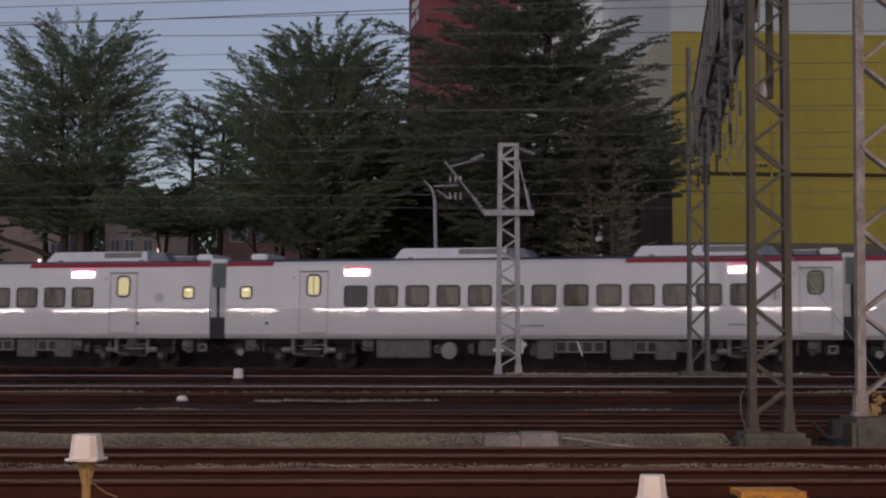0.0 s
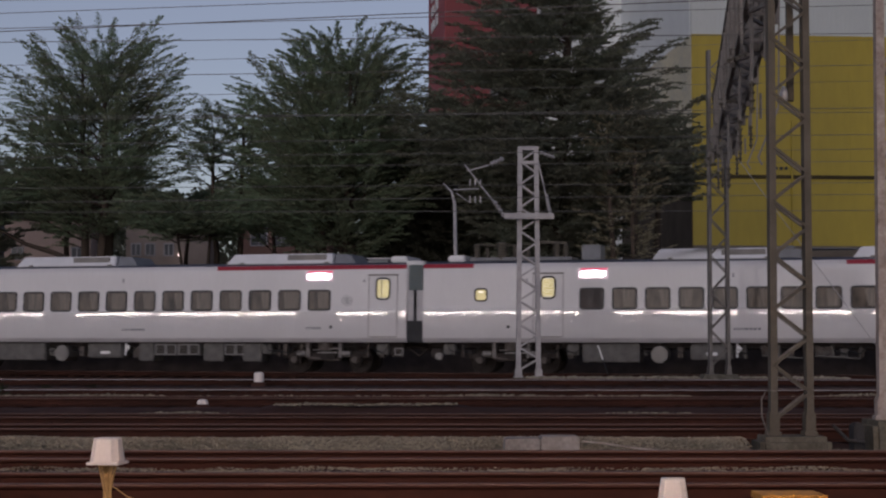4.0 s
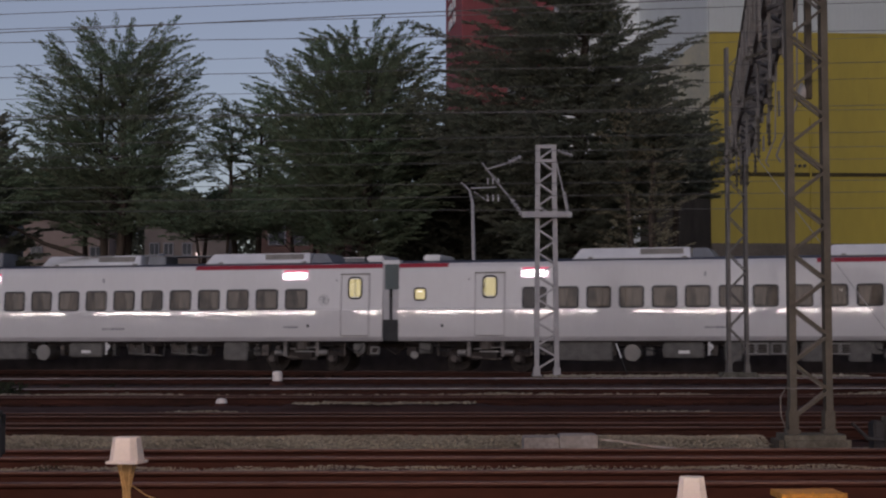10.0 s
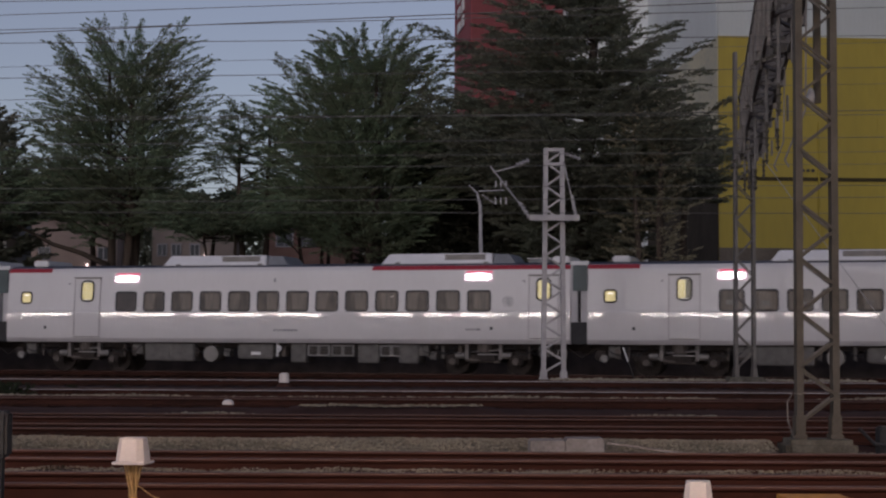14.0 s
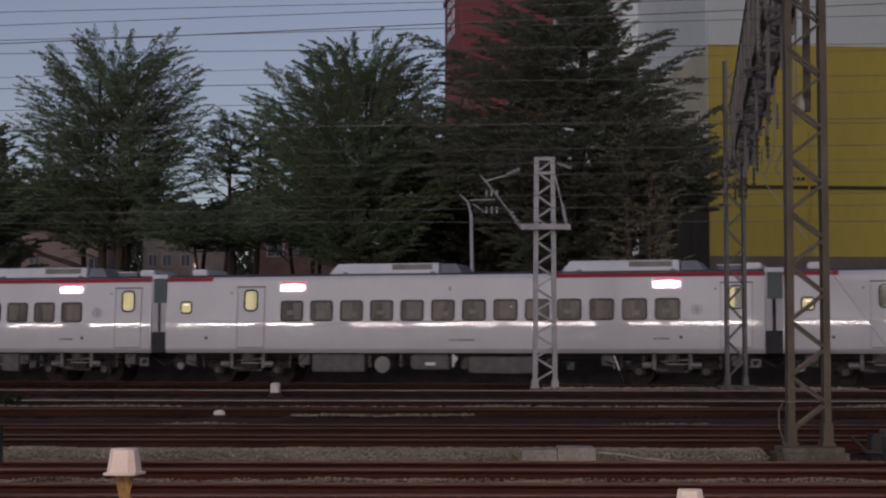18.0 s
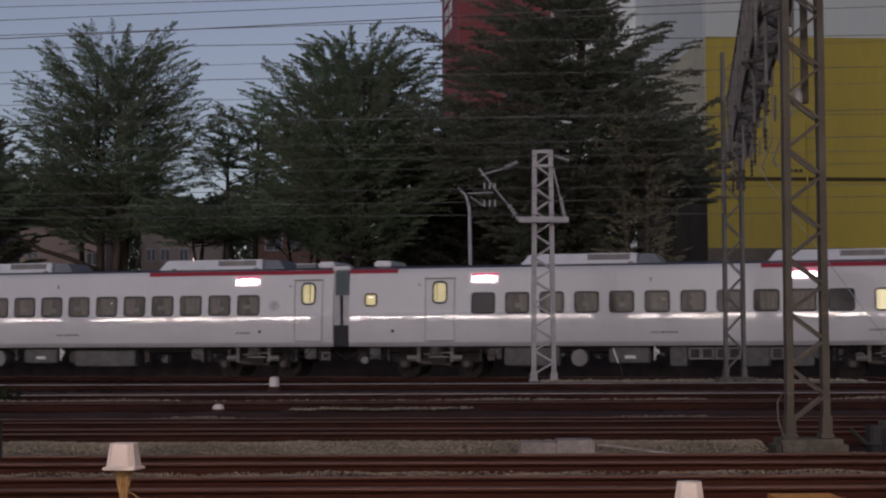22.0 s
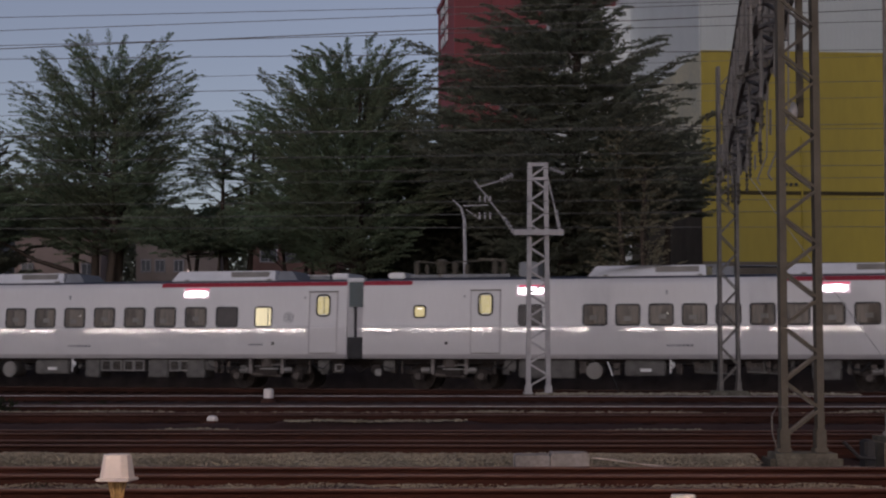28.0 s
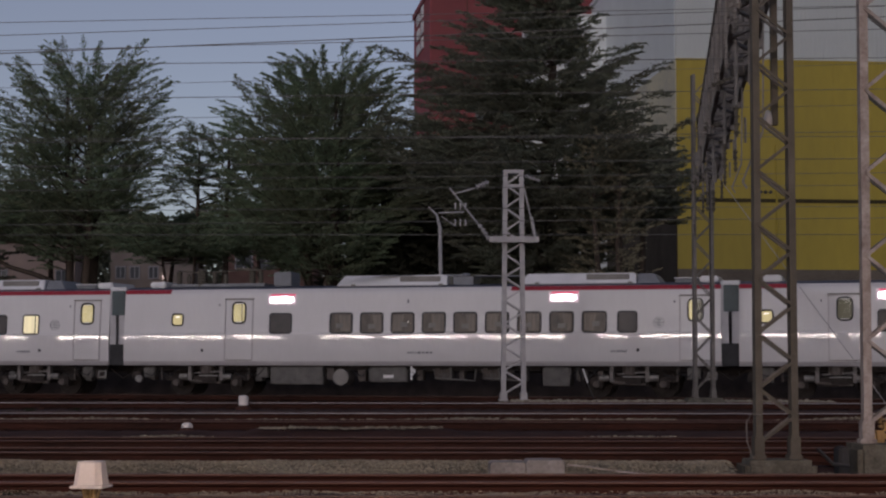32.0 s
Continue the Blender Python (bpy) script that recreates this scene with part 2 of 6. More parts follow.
STREET_GLOW = glow("small_lamp_glow", (1.0, 0.8, 0.75), 3.0)


# ---------------------------------------------------------------- mesh helpers
def box(bm, x0, x1, y0, y1, z0, z1, bevel=0.0, m=None):
    made = bmesh.ops.create_cube(bm, size=1.0)["verts"]
    t = Matrix.Translation(((x0 + x1) / 2, (y0 + y1) / 2, (z0 + z1) / 2)) @ Matrix.Diagonal((x1 - x0, y1 - y0, z1 - z0, 1))
    bmesh.ops.transform(bm, matrix=(m @ t) if m else t, verts=made)
    if bevel:
        edges = list({e for v in made for e in v.link_edges})
        bmesh.ops.bevel(bm, geom=edges, offset=bevel, segments=2, affect="EDGES")
    return bm


def bar(bm, a, b, w, h=None, sides=4):
    """A straight bar from a to b, square or round."""
    a, b = Vector(a), Vector(b)
    d = b - a
    if sides == 4:
        made = bmesh.ops.create_cube(bm, size=1.0)["verts"]
        s = Matrix.Diagonal((w, h or w, d.length, 1))
    else:
        made = bmesh.ops.create_cone(bm, cap_ends=True, segments=sides, radius1=0.5, radius2=0.5, depth=1.0)["verts"]
        s = Matrix.Diagonal((w, h or w, d.length, 1))
    q = d.to_track_quat("Z", "Y").to_matrix().to_4x4()
    bmesh.ops.transform(bm, matrix=Matrix.Translation((a + b) / 2) @ q @ s, verts=made)
    return bm


def slab_bar(bm, a, b, w, deep):
    """A bar in an upright plane across x: w is its breadth in that plane, deep its depth along y."""
    a, b = Vector(a), Vector(b)
    side = (b - a).cross(Vector((0, 1, 0))).normalized() * (w / 2)
    back = Vector((0, deep / 2, 0))
    v = [bm.verts.new(p + side * i + back * j) for p in (a, b) for i, j in ((-1, -1), (1, -1), (1, 1), (-1, 1))]
    for f in ((0, 1, 5, 4), (1, 2, 6, 5), (2, 3, 7, 6), (3, 0, 4, 7), (4, 5, 6, 7), (3, 2, 1, 0)):
        bm.faces.new([v[i] for i in f])
    bmesh.ops.recalc_face_normals(bm, faces=bm.faces)
    return bm


def lathe(bm, profile, sides=16):
    """A turned shape round z from (radius, height) pairs."""
    rings = [[bm.verts.new((r * math.cos(k * math.tau / sides), r * math.sin(k * math.tau / sides), z)) for k in range(sides)] for r, z in profile]
    for r0, r1 in zip(rings, rings[1:]):
        for k in range(sides):
            bm.faces.new((r0[k], r0[(k + 1) % sides], r1[(k + 1) % sides], r1[k]))
    bm.faces.new(rings[-1])
    return bm


def cyl(bm, c, axis, r, length, sides=16, r2=None):
    made = bmesh.ops.create_cone(bm, cap_ends=True, segments=sides, radius1=r, radius2=r if r2 is None else r2, depth=length)["verts"]
    q = Vector(axis).to_track_quat("Z", "Y").to_matrix().to_4x4()
    bmesh.ops.transform(bm, matrix=Matrix.Translation(c) @ q, verts=made)
    return bm


def sweep(bm, path, radii, sides=6):
    """A tapered tube through points."""
    rings = []
    for i, p in enumerate(path):
        d = (path[min(i + 1, len(path) - 1)] - path[max(i - 1, 0)]).normalized()
        u = d.orthogonal().normalized()
        v = d.cross(u)
        rings.append([bm.verts.new(p + (u * math.cos(k * math.tau / sides) + v * math.sin(k * math.tau / sides)) * radii[i]) for k in range(sides)])
    for r0, r1 in zip(rings, rings[1:]):
        for k in range(sides):
            bm.faces.new((r0[k], r0[(k + 1) % sides], r1[(k + 1) % sides], r1[k]))
    return bm


def to_mesh(name, bm, material, smooth=False):
    me = bpy.data.meshes.new(name)
    bm.to_mesh(me)
    bm.free()
    me.materials.append(material)
    if smooth:
        for p in me.polygons:
            p.use_smooth = True
    return me


def raw_mesh(name, verts, faces, material):
    me = bpy.data.meshes.new(name)
    me.from_pydata(verts, [], faces)
    me.materials.append(material)
    me.update()
    return me


def thing(name, m, label, category, group="", kind=""):
    ob = new(name)
    ob.empty_display_size = 0.3
    ob.matrix_world = m
    return tagged(ob, label, category, group, kind)


def part(name, bm, material, parent, label="", m=None, smooth=False):
    data = bm if isinstance(bm, bpy.types.Mesh) else to_mesh(name, bm, material, smooth)
    ob = new(name, data)
    ob.parent = parent
    if m is not None:
        ob.matrix_basis = m
    if label:
        tagged(ob, label)
    return ob


def solid(name, bm, material, label, category, group="", kind="", m=None, smooth=False):
    ob = new(name, to_mesh(name, bm, material, smooth))
    if m is not None:
        ob.matrix_world = m
    return tagged(ob, label, category, group, kind)


# ---------------------------------------------------------------- ground
def build_ground():
    bm = bmesh.new()
    n = 40
    step = [-3000, -800, -300, -120] + [-100 + i * 10 for i in range(1, 30)] + [300, 800, 3000]
    rows = [[bm.verts.new((x, y, -0.32 + (0.03 * noise.noise((x * 0.1, y * 0.1, 0)) if abs(x) < 150 else 0))) for x in step] for y in step]
    for r0, r1 in zip(rows, rows[1:]):
        for i in range(len(step) - 1):
            bm.faces.new((r0[i], r0[i + 1], r1[i + 1], r1[i]))
    solid("ground", bm, GROUND, "dark gravelly railway yard ground", "ground", kind="structure")


build_ground()

# ---------------------------------------------------------------- tracks across the view
TRAIN_TURN = -math.degrees(math.atan(0.28))
TRAIN_DEPTH = 54.75
TRAIN_FRAME = pose(0, TRAIN_DEPTH, 0, 0, 0, TRAIN_TURN)
GAUGE = 1.067


def rail_profile():
    return [(-0.065, -0.153), (0.065, -0.153), (0.065, -0.14), (0.012, -0.118), (0.008, -0.045), (0.033, -0.03), (0.033, -0.004), (0.028, 0.0),
            (-0.028, 0.0), (-0.033, -0.004), (-0.033, -0.015), (-0.033, -0.03), (-0.008, -0.045), (-0.012, -0.118), (-0.065, -0.14)]


def rail_mesh(length, head, steel):
    prof = rail_profile()
    n = len(prof)
    steps = 24
    verts, faces = [], []
    for i in range(steps + 1):
        x = -length / 2 + length * i / steps
        for y, z in prof:
            verts.append((x, y + 0.004 * noise.noise((x * 0.2, 3, head))  , z))
    for i in range(steps):
        for k in range(n):
            a, b = i * n + k, i * n + (k + 1) % n
            faces.append((a, a + n, b + n, b))
    me = raw_mesh("rail", verts, faces, steel)
    me.materials.append(RAIL_SHINE if head else RAIL_DULL if steel is RAIL_RUST else RAIL_DULL_OLD)
    for j, p in enumerate(me.polygons):
        if j % n in (7, 8, 9):
            p.material_index = 1
    return me


def sleeper_mesh():
    bm = bmesh.new()
    box(bm, -0.12, 0.12, -1.0, 1.0, -0.33, -0.16, 0.02)
    for y in (-GAUGE / 2, GAUGE / 2):
        for d in (-0.1, 0.1):
            box(bm, -0.05, 0.05, y + d - 0.03, y + d + 0.03, -0.165, -0.12)
    return to_mesh("sleeper", bm, SLEEPER)


SLEEPER_MESH = sleeper_mesh()


def track(m, length, shiny, label, near, bed_top=-0.19, steel=RAIL_OLD):
    ob = thing("railway_track", m, label, "railway track", "railway tracks")
    rail, dull = rail_mesh(length, shiny, steel), rail_mesh(length, 0, steel)
    for side in (-1, 1):
        bright = shiny and side < 0
        part("rail", rail if bright else dull, None, ob, "polished rail head" if bright else "rust-brown rail", pose(0, side * GAUGE / 2, 0))
    bm = bmesh.new()
    seg = max(8, int(length / 4))
    prof = [(-2.2, -0.33), (-1.5, bed_top - 0.02), (-0.75, bed_top), (0.75, bed_top), (1.5, bed_top - 0.02), (2.2, -0.33)]
    rows = [[bm.verts.new((-length / 2 + length * i / seg, y, z + 0.012 * random.uniform(-1, 1))) for y, z in prof] for i in range(seg + 1)]
    for r0, r1 in zip(rows, rows[1:]):
        for k in range(len(prof) - 1):
            bm.faces.new((r0[k], r1[k], r1[k + 1], r0[k + 1]))
    part("ballast_bed", bm, BED, ob)
    count = int(near / 0.62)
    for i in range(count):
        part("sleeper", SLEEPER_MESH, None, ob, m=pose(-near / 2 + i * 0.62, 0, 0))
    return ob


# depth of each track's middle, whether its rail heads are worn bright
for depth, shiny, turn in ((12.66, 0, 0.55), (15.3, 0, 0), (20.4, 0, 0), (23.45, 0, 0), (31.1, 0, 0), (36.55, 1, 0), (46.35, 1, 0)):
    track(pose(0, depth, 0, 0, 0, turn), 120, shiny,
          "worn track with polished rail heads on dark ballast" if shiny else "rusty little-used track on rust-stained ballast", 0.9 * depth, steel=RAIL_RUST if depth < 16 else RAIL_OLD)
track(TRAIN_FRAME @ pose(0, 1.42, 0), 330, 0, "main track under the passing train, on dark ballast", 60)


# Hidden wall, added so that the gap under the train stays dark.
bm = box(bmesh.new(), -70, 60, 6.0, 6.25, -0.4, 1.75, 0.02)
solid("dark_backing", bm, mat("dark_backing_brown", (0.09, 0.075, 0.07), rough=0.95, vary=0.4, scale=2), "dark wall added behind the train to darken the gap under it", "wall", kind="structure", m=TRAIN_FRAME)
bm = box(bmesh.new(), -60, 60, 38.2, 44.6, -0.34, -0.16, 0.05)
solid("service_path", bm, mat("dusty_purple_grey_path", (0.045, 0.028, 0.026), rough=0.9, vary=0.3, scale=0.8, fine=20, bump=0.1), "dusty grey gravel service path between tracks", "path", kind="structure")

# ---------------------------------------------------------------- loose stones
def stones(name, count, x0, x1, y0, y1, height, size, label, material=None, rim=None):
    """Ballast stones as small rough lumps, in one mesh."""
    rnd = random.Random(name)
    base = [(-1, -1, -0.6), (1, -0.9, -0.7), (0.9, 1, -0.6), (-0.9, 0.9, -0.7), (-0.7, -0.6, 0.7), (0.7, -0.7, 0.6), (0.6, 0.7, 0.75), (-0.6, 0.6, 0.6)]
    quads = [(0, 1, 5, 4), (1, 2, 6, 5), (2, 3, 7, 6), (3, 0, 4, 7), (4, 5, 6, 7)]
    verts, faces = [], []
    for _ in range(count):
        x, y = rnd.uniform(x0, x1), rnd.uniform(y0, y1)
        u = (y - y0) / (y1 - y0)
        s = size * rnd.uniform(0.5, 1.35) / 2
        z = height(x, u) + rnd.uniform(-0.25, 0.6) * s
        q = Euler((rnd.uniform(-0.6, 0.6), rnd.uniform(-0.6, 0.6), rnd.uniform(0, 6.28))).to_matrix()
        k = len(verts)
        for v in base:
            p = q @ Vector([c * s * rnd.uniform(0.65, 1.15) for c in v])
            verts.append((x + p.x, y + p.y, z + p.z * 0.6))
        faces += [tuple(k + i for i in f) for f in quads]
    me = raw_mesh(name, verts, faces, material or STONE)
    return tagged(new(name, me), label, "gravel", kind="stuff")


def mound(name, x0, x1, y0, y1, height, label, material):
    bm = bmesh.new()
    nx, ny = int((x1 - x0) / 0.25), 8
    rows = [[bm.verts.new((x0 + (x1 - x0) * i / nx, y0 + (y1 - y0) * j / ny, height(x0 + (x1 - x0) * i / nx, j / ny) - 0.02)) for i in range(nx + 1)] for j in range(ny + 1)]
    for r0, r1 in zip(rows, rows[1:]):
        for i in range(nx):
            bm.faces.new((r0[i], r0[i + 1], r1[i + 1], r1[i]))
    return solid(name, bm, material, label, "gravel", kind="stuff")


def strip_a(x, u):
    if x > 3.3:
        return -0.16
    return -0.2 + 0.222 * math.sin(math.pi * min(1, u * 1.05)) ** 0.6 + 0.025 * noise.noise((x * 1.3, u * 2, 5)) if 0 < u < 0.95 else -0.2


def strip_b(x, u):
    return -0.072 + 0.035 * noise.noise((x * 1.7, u * 2, 9))


mound("ballast_heap", -9, 9, 16.5, 18.6, strip_a, "low heap of grey ballast between the tracks", STONE)
stones("ballast_stones", 34000, -7.5, 7.5, 16.5, 18.4, strip_a, 0.025, "loose grey ballast stones between the tracks")
mound("track_gravel", -9, 9, 13.45, 14.6, strip_b, "rust-stained gravel between the nearest tracks", BROWN_GRAVEL)
stones("track_stones", 11000, -7, 7, 13.65, 14.55, strip_b, 0.017, "grey ballast stones beside the nearest track")
stones("sleeper_stones", 1500, -7, 7, 12.2, 13.1, lambda x, u: -0.17, 0.06, "rust-stained stones between rails", BED)
stones("yard_stones", 2000, -9, 9, 24.15, 24.7, lambda x, u: -0.09 + 0.1 * max(0, noise.noise((x * 0.45, 1, 7)) + 0.25), 0.045, "scattered pale stones beside a rusty track")
stones("verge_stones", 1700, -11, 11, 31.9, 32.5, lambda x, u: -0.05 + 0.07 * max(0, noise.noise((x * 0.4, 4, 7)) + 0.3), 0.055, "scattered pale stones on the yard floor")
mound("gravel_ridge", -14, 14, 27.0, 29.95, lambda x, u: -0.3 + (0.22 + 0.075 * max(0.0, min(1.0, (1.8 - abs(x + 0.9)) * 4)) * (1.0 if u < 0.55 else 0.4)) * math.sin(math.pi * u) ** 0.5 + 0.02 * noise.noise((x, u * 2, 3)), "low dark gravel ridge between the tracks", BROWN_GRAVEL)
stones("ridge_stones", 420, -2.4, 0.6, 27.7, 28.1, lambda x, u: -0.022 + 0.03 * noise.noise((x * 1.5, 2, 3)), 0.045, "pale stones on a gravel ridge")
stones("far_stones", 1800, 3, 12, 47.2, 48.6, lambda x, u: -0.03, 0.13, "grey gravel verge at the foot of the masts")


# ---------------------------------------------------------------- the train
CAR = 20.5
SIDE = [(0.05, 1.0), (0.015, 1.06), (0.0, 1.14), (0.0, 1.5), (0.0, 1.98), (0.0, 2.0), (0.0006, 2.015), (0.0022, 2.03), (0.005, 2.048), (0.0089, 2.065), (0.0139, 2.08), (0.092, 3.2), (0.105, 3.38), (0.13, 3.44), (0.19, 3.53)]
ROOF = [(0.24, 3.555), (0.42, 3.6), (0.8, 3.64), (1.42, 3.66)]
LEAN = math.degrees(math.atan2(0.08, 1.14))
WIDTH = 2.84


def side_y(z):
    for (y0, z0), (y1, z1) in zip(SIDE, SIDE[1:]):
        if z0 <= z <= z1:
            return y0 + (y1 - y0) * (z - z0) / (z1 - z0)
    return SIDE[-1][0]


def rounded(w, h, r, n=4):
    pts = []
    for cx, cz, a0 in ((w / 2 - r, h / 2 - r, 0), (-w / 2 + r, h / 2 - r, 90), (-w / 2 + r, -h / 2 + r, 180), (w / 2 - r, -h / 2 + r, 270)):
        for i in range(n + 1):
            a = radians(a0 + 90 * i / n)
            pts.append((cx + r * math.cos(a), cz + r * math.sin(a)))
    return pts


def pane_mesh(name, w, h, r, material):
    bm = bmesh.new()
    front = [bm.verts.new((x, -0.004, z)) for x, z in rounded(w, h, r)]
    back = [bm.verts.new((x, 0.012, z)) for x, z in rounded(w, h, r)]
    bm.faces.new(front)
    n = len(front)
    for i in range(n):
        bm.faces.new((front[i], back[i], back[(i + 1) % n], front[(i + 1) % n]))
    bmesh.ops.recalc_face_normals(bm, faces=bm.faces)
    return to_mesh(name, bm, material)


def ring_mesh(name, w, h, r, t, material, proud=0.014):
    bm = bmesh.new()
    n = len(rounded(w, h, r))
    rings = []
    for ww, hh, rr, y in ((w + 2 * t, h + 2 * t, r + t, 0.012), (w + 2 * t, h + 2 * t, r + t, -proud), (w, h, r, -proud), (w, h, r, 0.012)):
        rings.append([bm.verts.new((x, y, z)) for x, z in rounded(ww, hh, rr)])
    for a, b in zip(rings, rings[1:]):
        for i in range(n):
            bm.faces.new((a[i], a[(i + 1) % n], b[(i + 1) % n], b[i]))
    bmesh.ops.recalc_face_normals(bm, faces=bm.faces)
    return to_mesh(name, bm, material)


WIN_W, WIN_H, WIN_Z = 0.70, 0.60, 2.38
MAIN_PANES = {k: pane_mesh("pane", WIN_W, WIN_H, 0.06, m) for k, m in (("dim", PANE_DIM), ("dark", PANE_DARK))}
# Cloth glows by itself: the cabin light on it is in the material.
CURTAIN = glow("beige_curtain_glow", (0.56, 0.42, 0.31), 0.075, vary=0.5, scale=5.0, stretch=(4.0, 1, 0.35), base=0.05)
SEAT_CLOTH = glow("pale_headrest_glow", (0.6, 0.55, 0.5), 0.075, vary=0.3, scale=4.0, base=0.05)


def curtain_mesh(x0, x1, sag):
    """A gathered curtain just inside the glass, its free edge drawn in towards the foot."""
    bm = bmesh.new()
    n = 7
    top = [bm.verts.new((x0 + (x1 - x0) * k / n, -0.0065 - 0.002 * (k % 2), WIN_H / 2 - 0.03)) for k in range(n + 1)]
    low = [bm.verts.new((x0 + (x1 - x0) * (k / n) * (1 - sag) + (x1 - x0) * sag, -0.0065 - 0.002 * (k % 2), -WIN_H / 2 + 0.03)) for k in range(n + 1)]
    for k in range(n):
        bm.faces.new((top[k], top[k + 1], low[k + 1], low[k]))
    return to_mesh("curtain", bm, CURTAIN)


CURTAINS = [curtain_mesh(-0.08, 0.32, 0.15), curtain_mesh(0.02, 0.32, 0.35), curtain_mesh(-0.2, 0.32, 0.05), curtain_mesh(0.05, -0.32, 0.2)]
HEADREST = to_mesh("headrest", box(bmesh.new(), -0.12, 0.12, -0.012, -0.007, -0.13, 0.02, 0.0024), SEAT_CLOTH)
MAIN_RING = ring_mesh("window_frame", WIN_W, WIN_H, 0.06, 0.05, RUBBER)
NARROW_PANE = {k: pane_mesh("pane", 0.54, WIN_H, 0.06, m) for k, m in (("lit", PANE_BRIGHT), ("dim", PANE_DARK))}
NARROW_RING = ring_mesh("window_frame", 0.54, WIN_H, 0.06, 0.05, RUBBER)
SMALL_PANE = pane_mesh("pane", 0.33, 0.33, 0.06, PANE_LIT)
SMALL_RING = ring_mesh("window_frame", 0.33, 0.33, 0.06, 0.055, RUBBER)
DOOR_LOW, DOOR_HIGH = 2.45, 3.03


def clear_glass():
    """Thin clear glass: it lets the view through and mirrors a little."""
    m = bpy.data.materials.new("clear_door_glass")
    m.use_nodes = True
    n, l = m.node_tree.nodes, m.node_tree.links
    tr, gl, mx = n.new("ShaderNodeBsdfTransparent"), n.new("ShaderNodeBsdfGlossy"), n.new("ShaderNodeMixShader")
    gl.inputs["Roughness"].default_value, mx.inputs["Fac"].default_value = 0.04, 0.06
    tr.inputs["Color"].default_value = (0.9, 0.92, 0.9, 1)
    l.new(tr.outputs["BSDF"], mx.inputs[1])
    l.new(gl.outputs["BSDF"], mx.inputs[2])
    l.new(mx.outputs["Shader"], n["Material Output"].inputs["Surface"])
    return m


DOOR_PANE = pane_mesh("pane", 0.4, 0.64, 0.12, clear_glass())
VESTIBULE_DIM = glow("dim_far_door_glow", (0.9, 0.85, 0.6), 0.1, base=0.05)


def vestibule_meshes():
    """Lining on the far side of the vestibule, on either side of the far door, and that dim door; both glow in place of
    lamps.
    """
    bm = bmesh.new()
    for x0, x1 in ((-2.2, -0.3), (0.27, 0.9)):
        box(bm, x0, x1, 2.5, 2.53, 1.6, 3.5, 0.004)
    far = box(bmesh.new(), -0.3, 0.27, 2.54, 2.57, 1.6, 3.5, 0.004)
    rail = bar(bmesh.new(), (-0.62, 1.9, 1.7), (-0.62, 1.9, 3.4), 0.032, None, 8)
    return to_mesh("vestibule_lining", bm, PANE_LIT), to_mesh("far_door", far, VESTIBULE_DIM), to_mesh("grab_rail", rail, GALV_DARK_RAIL)


GALV_DARK_RAIL = mat("steel_grab_rail", (0.3, 0.28, 0.22), rough=0.4, metal=0.5)
VEST_LIT, VEST_FAR, VEST_RAIL = vestibule_meshes()
DOOR_RING = ring_mesh("window_frame", 0.4, 0.64, 0.12, 0.055, RUBBER)


def spark_mesh():
    return to_mesh("lamp_tube", box(bmesh.new(), -0.075, 0.075, -0.011, -0.002, -0.02, 0.02), SPARK)


SPARK_MESH = spark_mesh()


def display_meshes():
    bm = bmesh.new()
    for a, b, lo, hi in ((-0.42, -0.26, -0.12, 0.06), (-0.26, -0.05, -0.135, 0.085), (-0.05, 0.2, -0.12, 0.095), (0.2, 0.33, -0.135, 0.075), (0.33, 0.41, -0.095, 0.06)):
        box(bm, a, b, -0.02, 0.01, lo, hi, 0.006)
    # The pink halo is bloom round the display, built as glowing plates.
    halo_bm = box(bmesh.new(), -0.485, 0.485, -0.008, 0.012, -0.185, 0.17, 0.004)
    top = box(bmesh.new(), -0.4, 0.47, -0.018, 0.01, 0.105, 0.17, 0.004)
    return to_mesh("display", bm, DISPLAY), to_mesh("display_frame", halo_bm, DISPLAY_BLOOM), to_mesh("display_header", top, DISPLAY_RED)


DISPLAY_MESH, DISPLAY_HALO, DISPLAY_TOP = display_meshes()


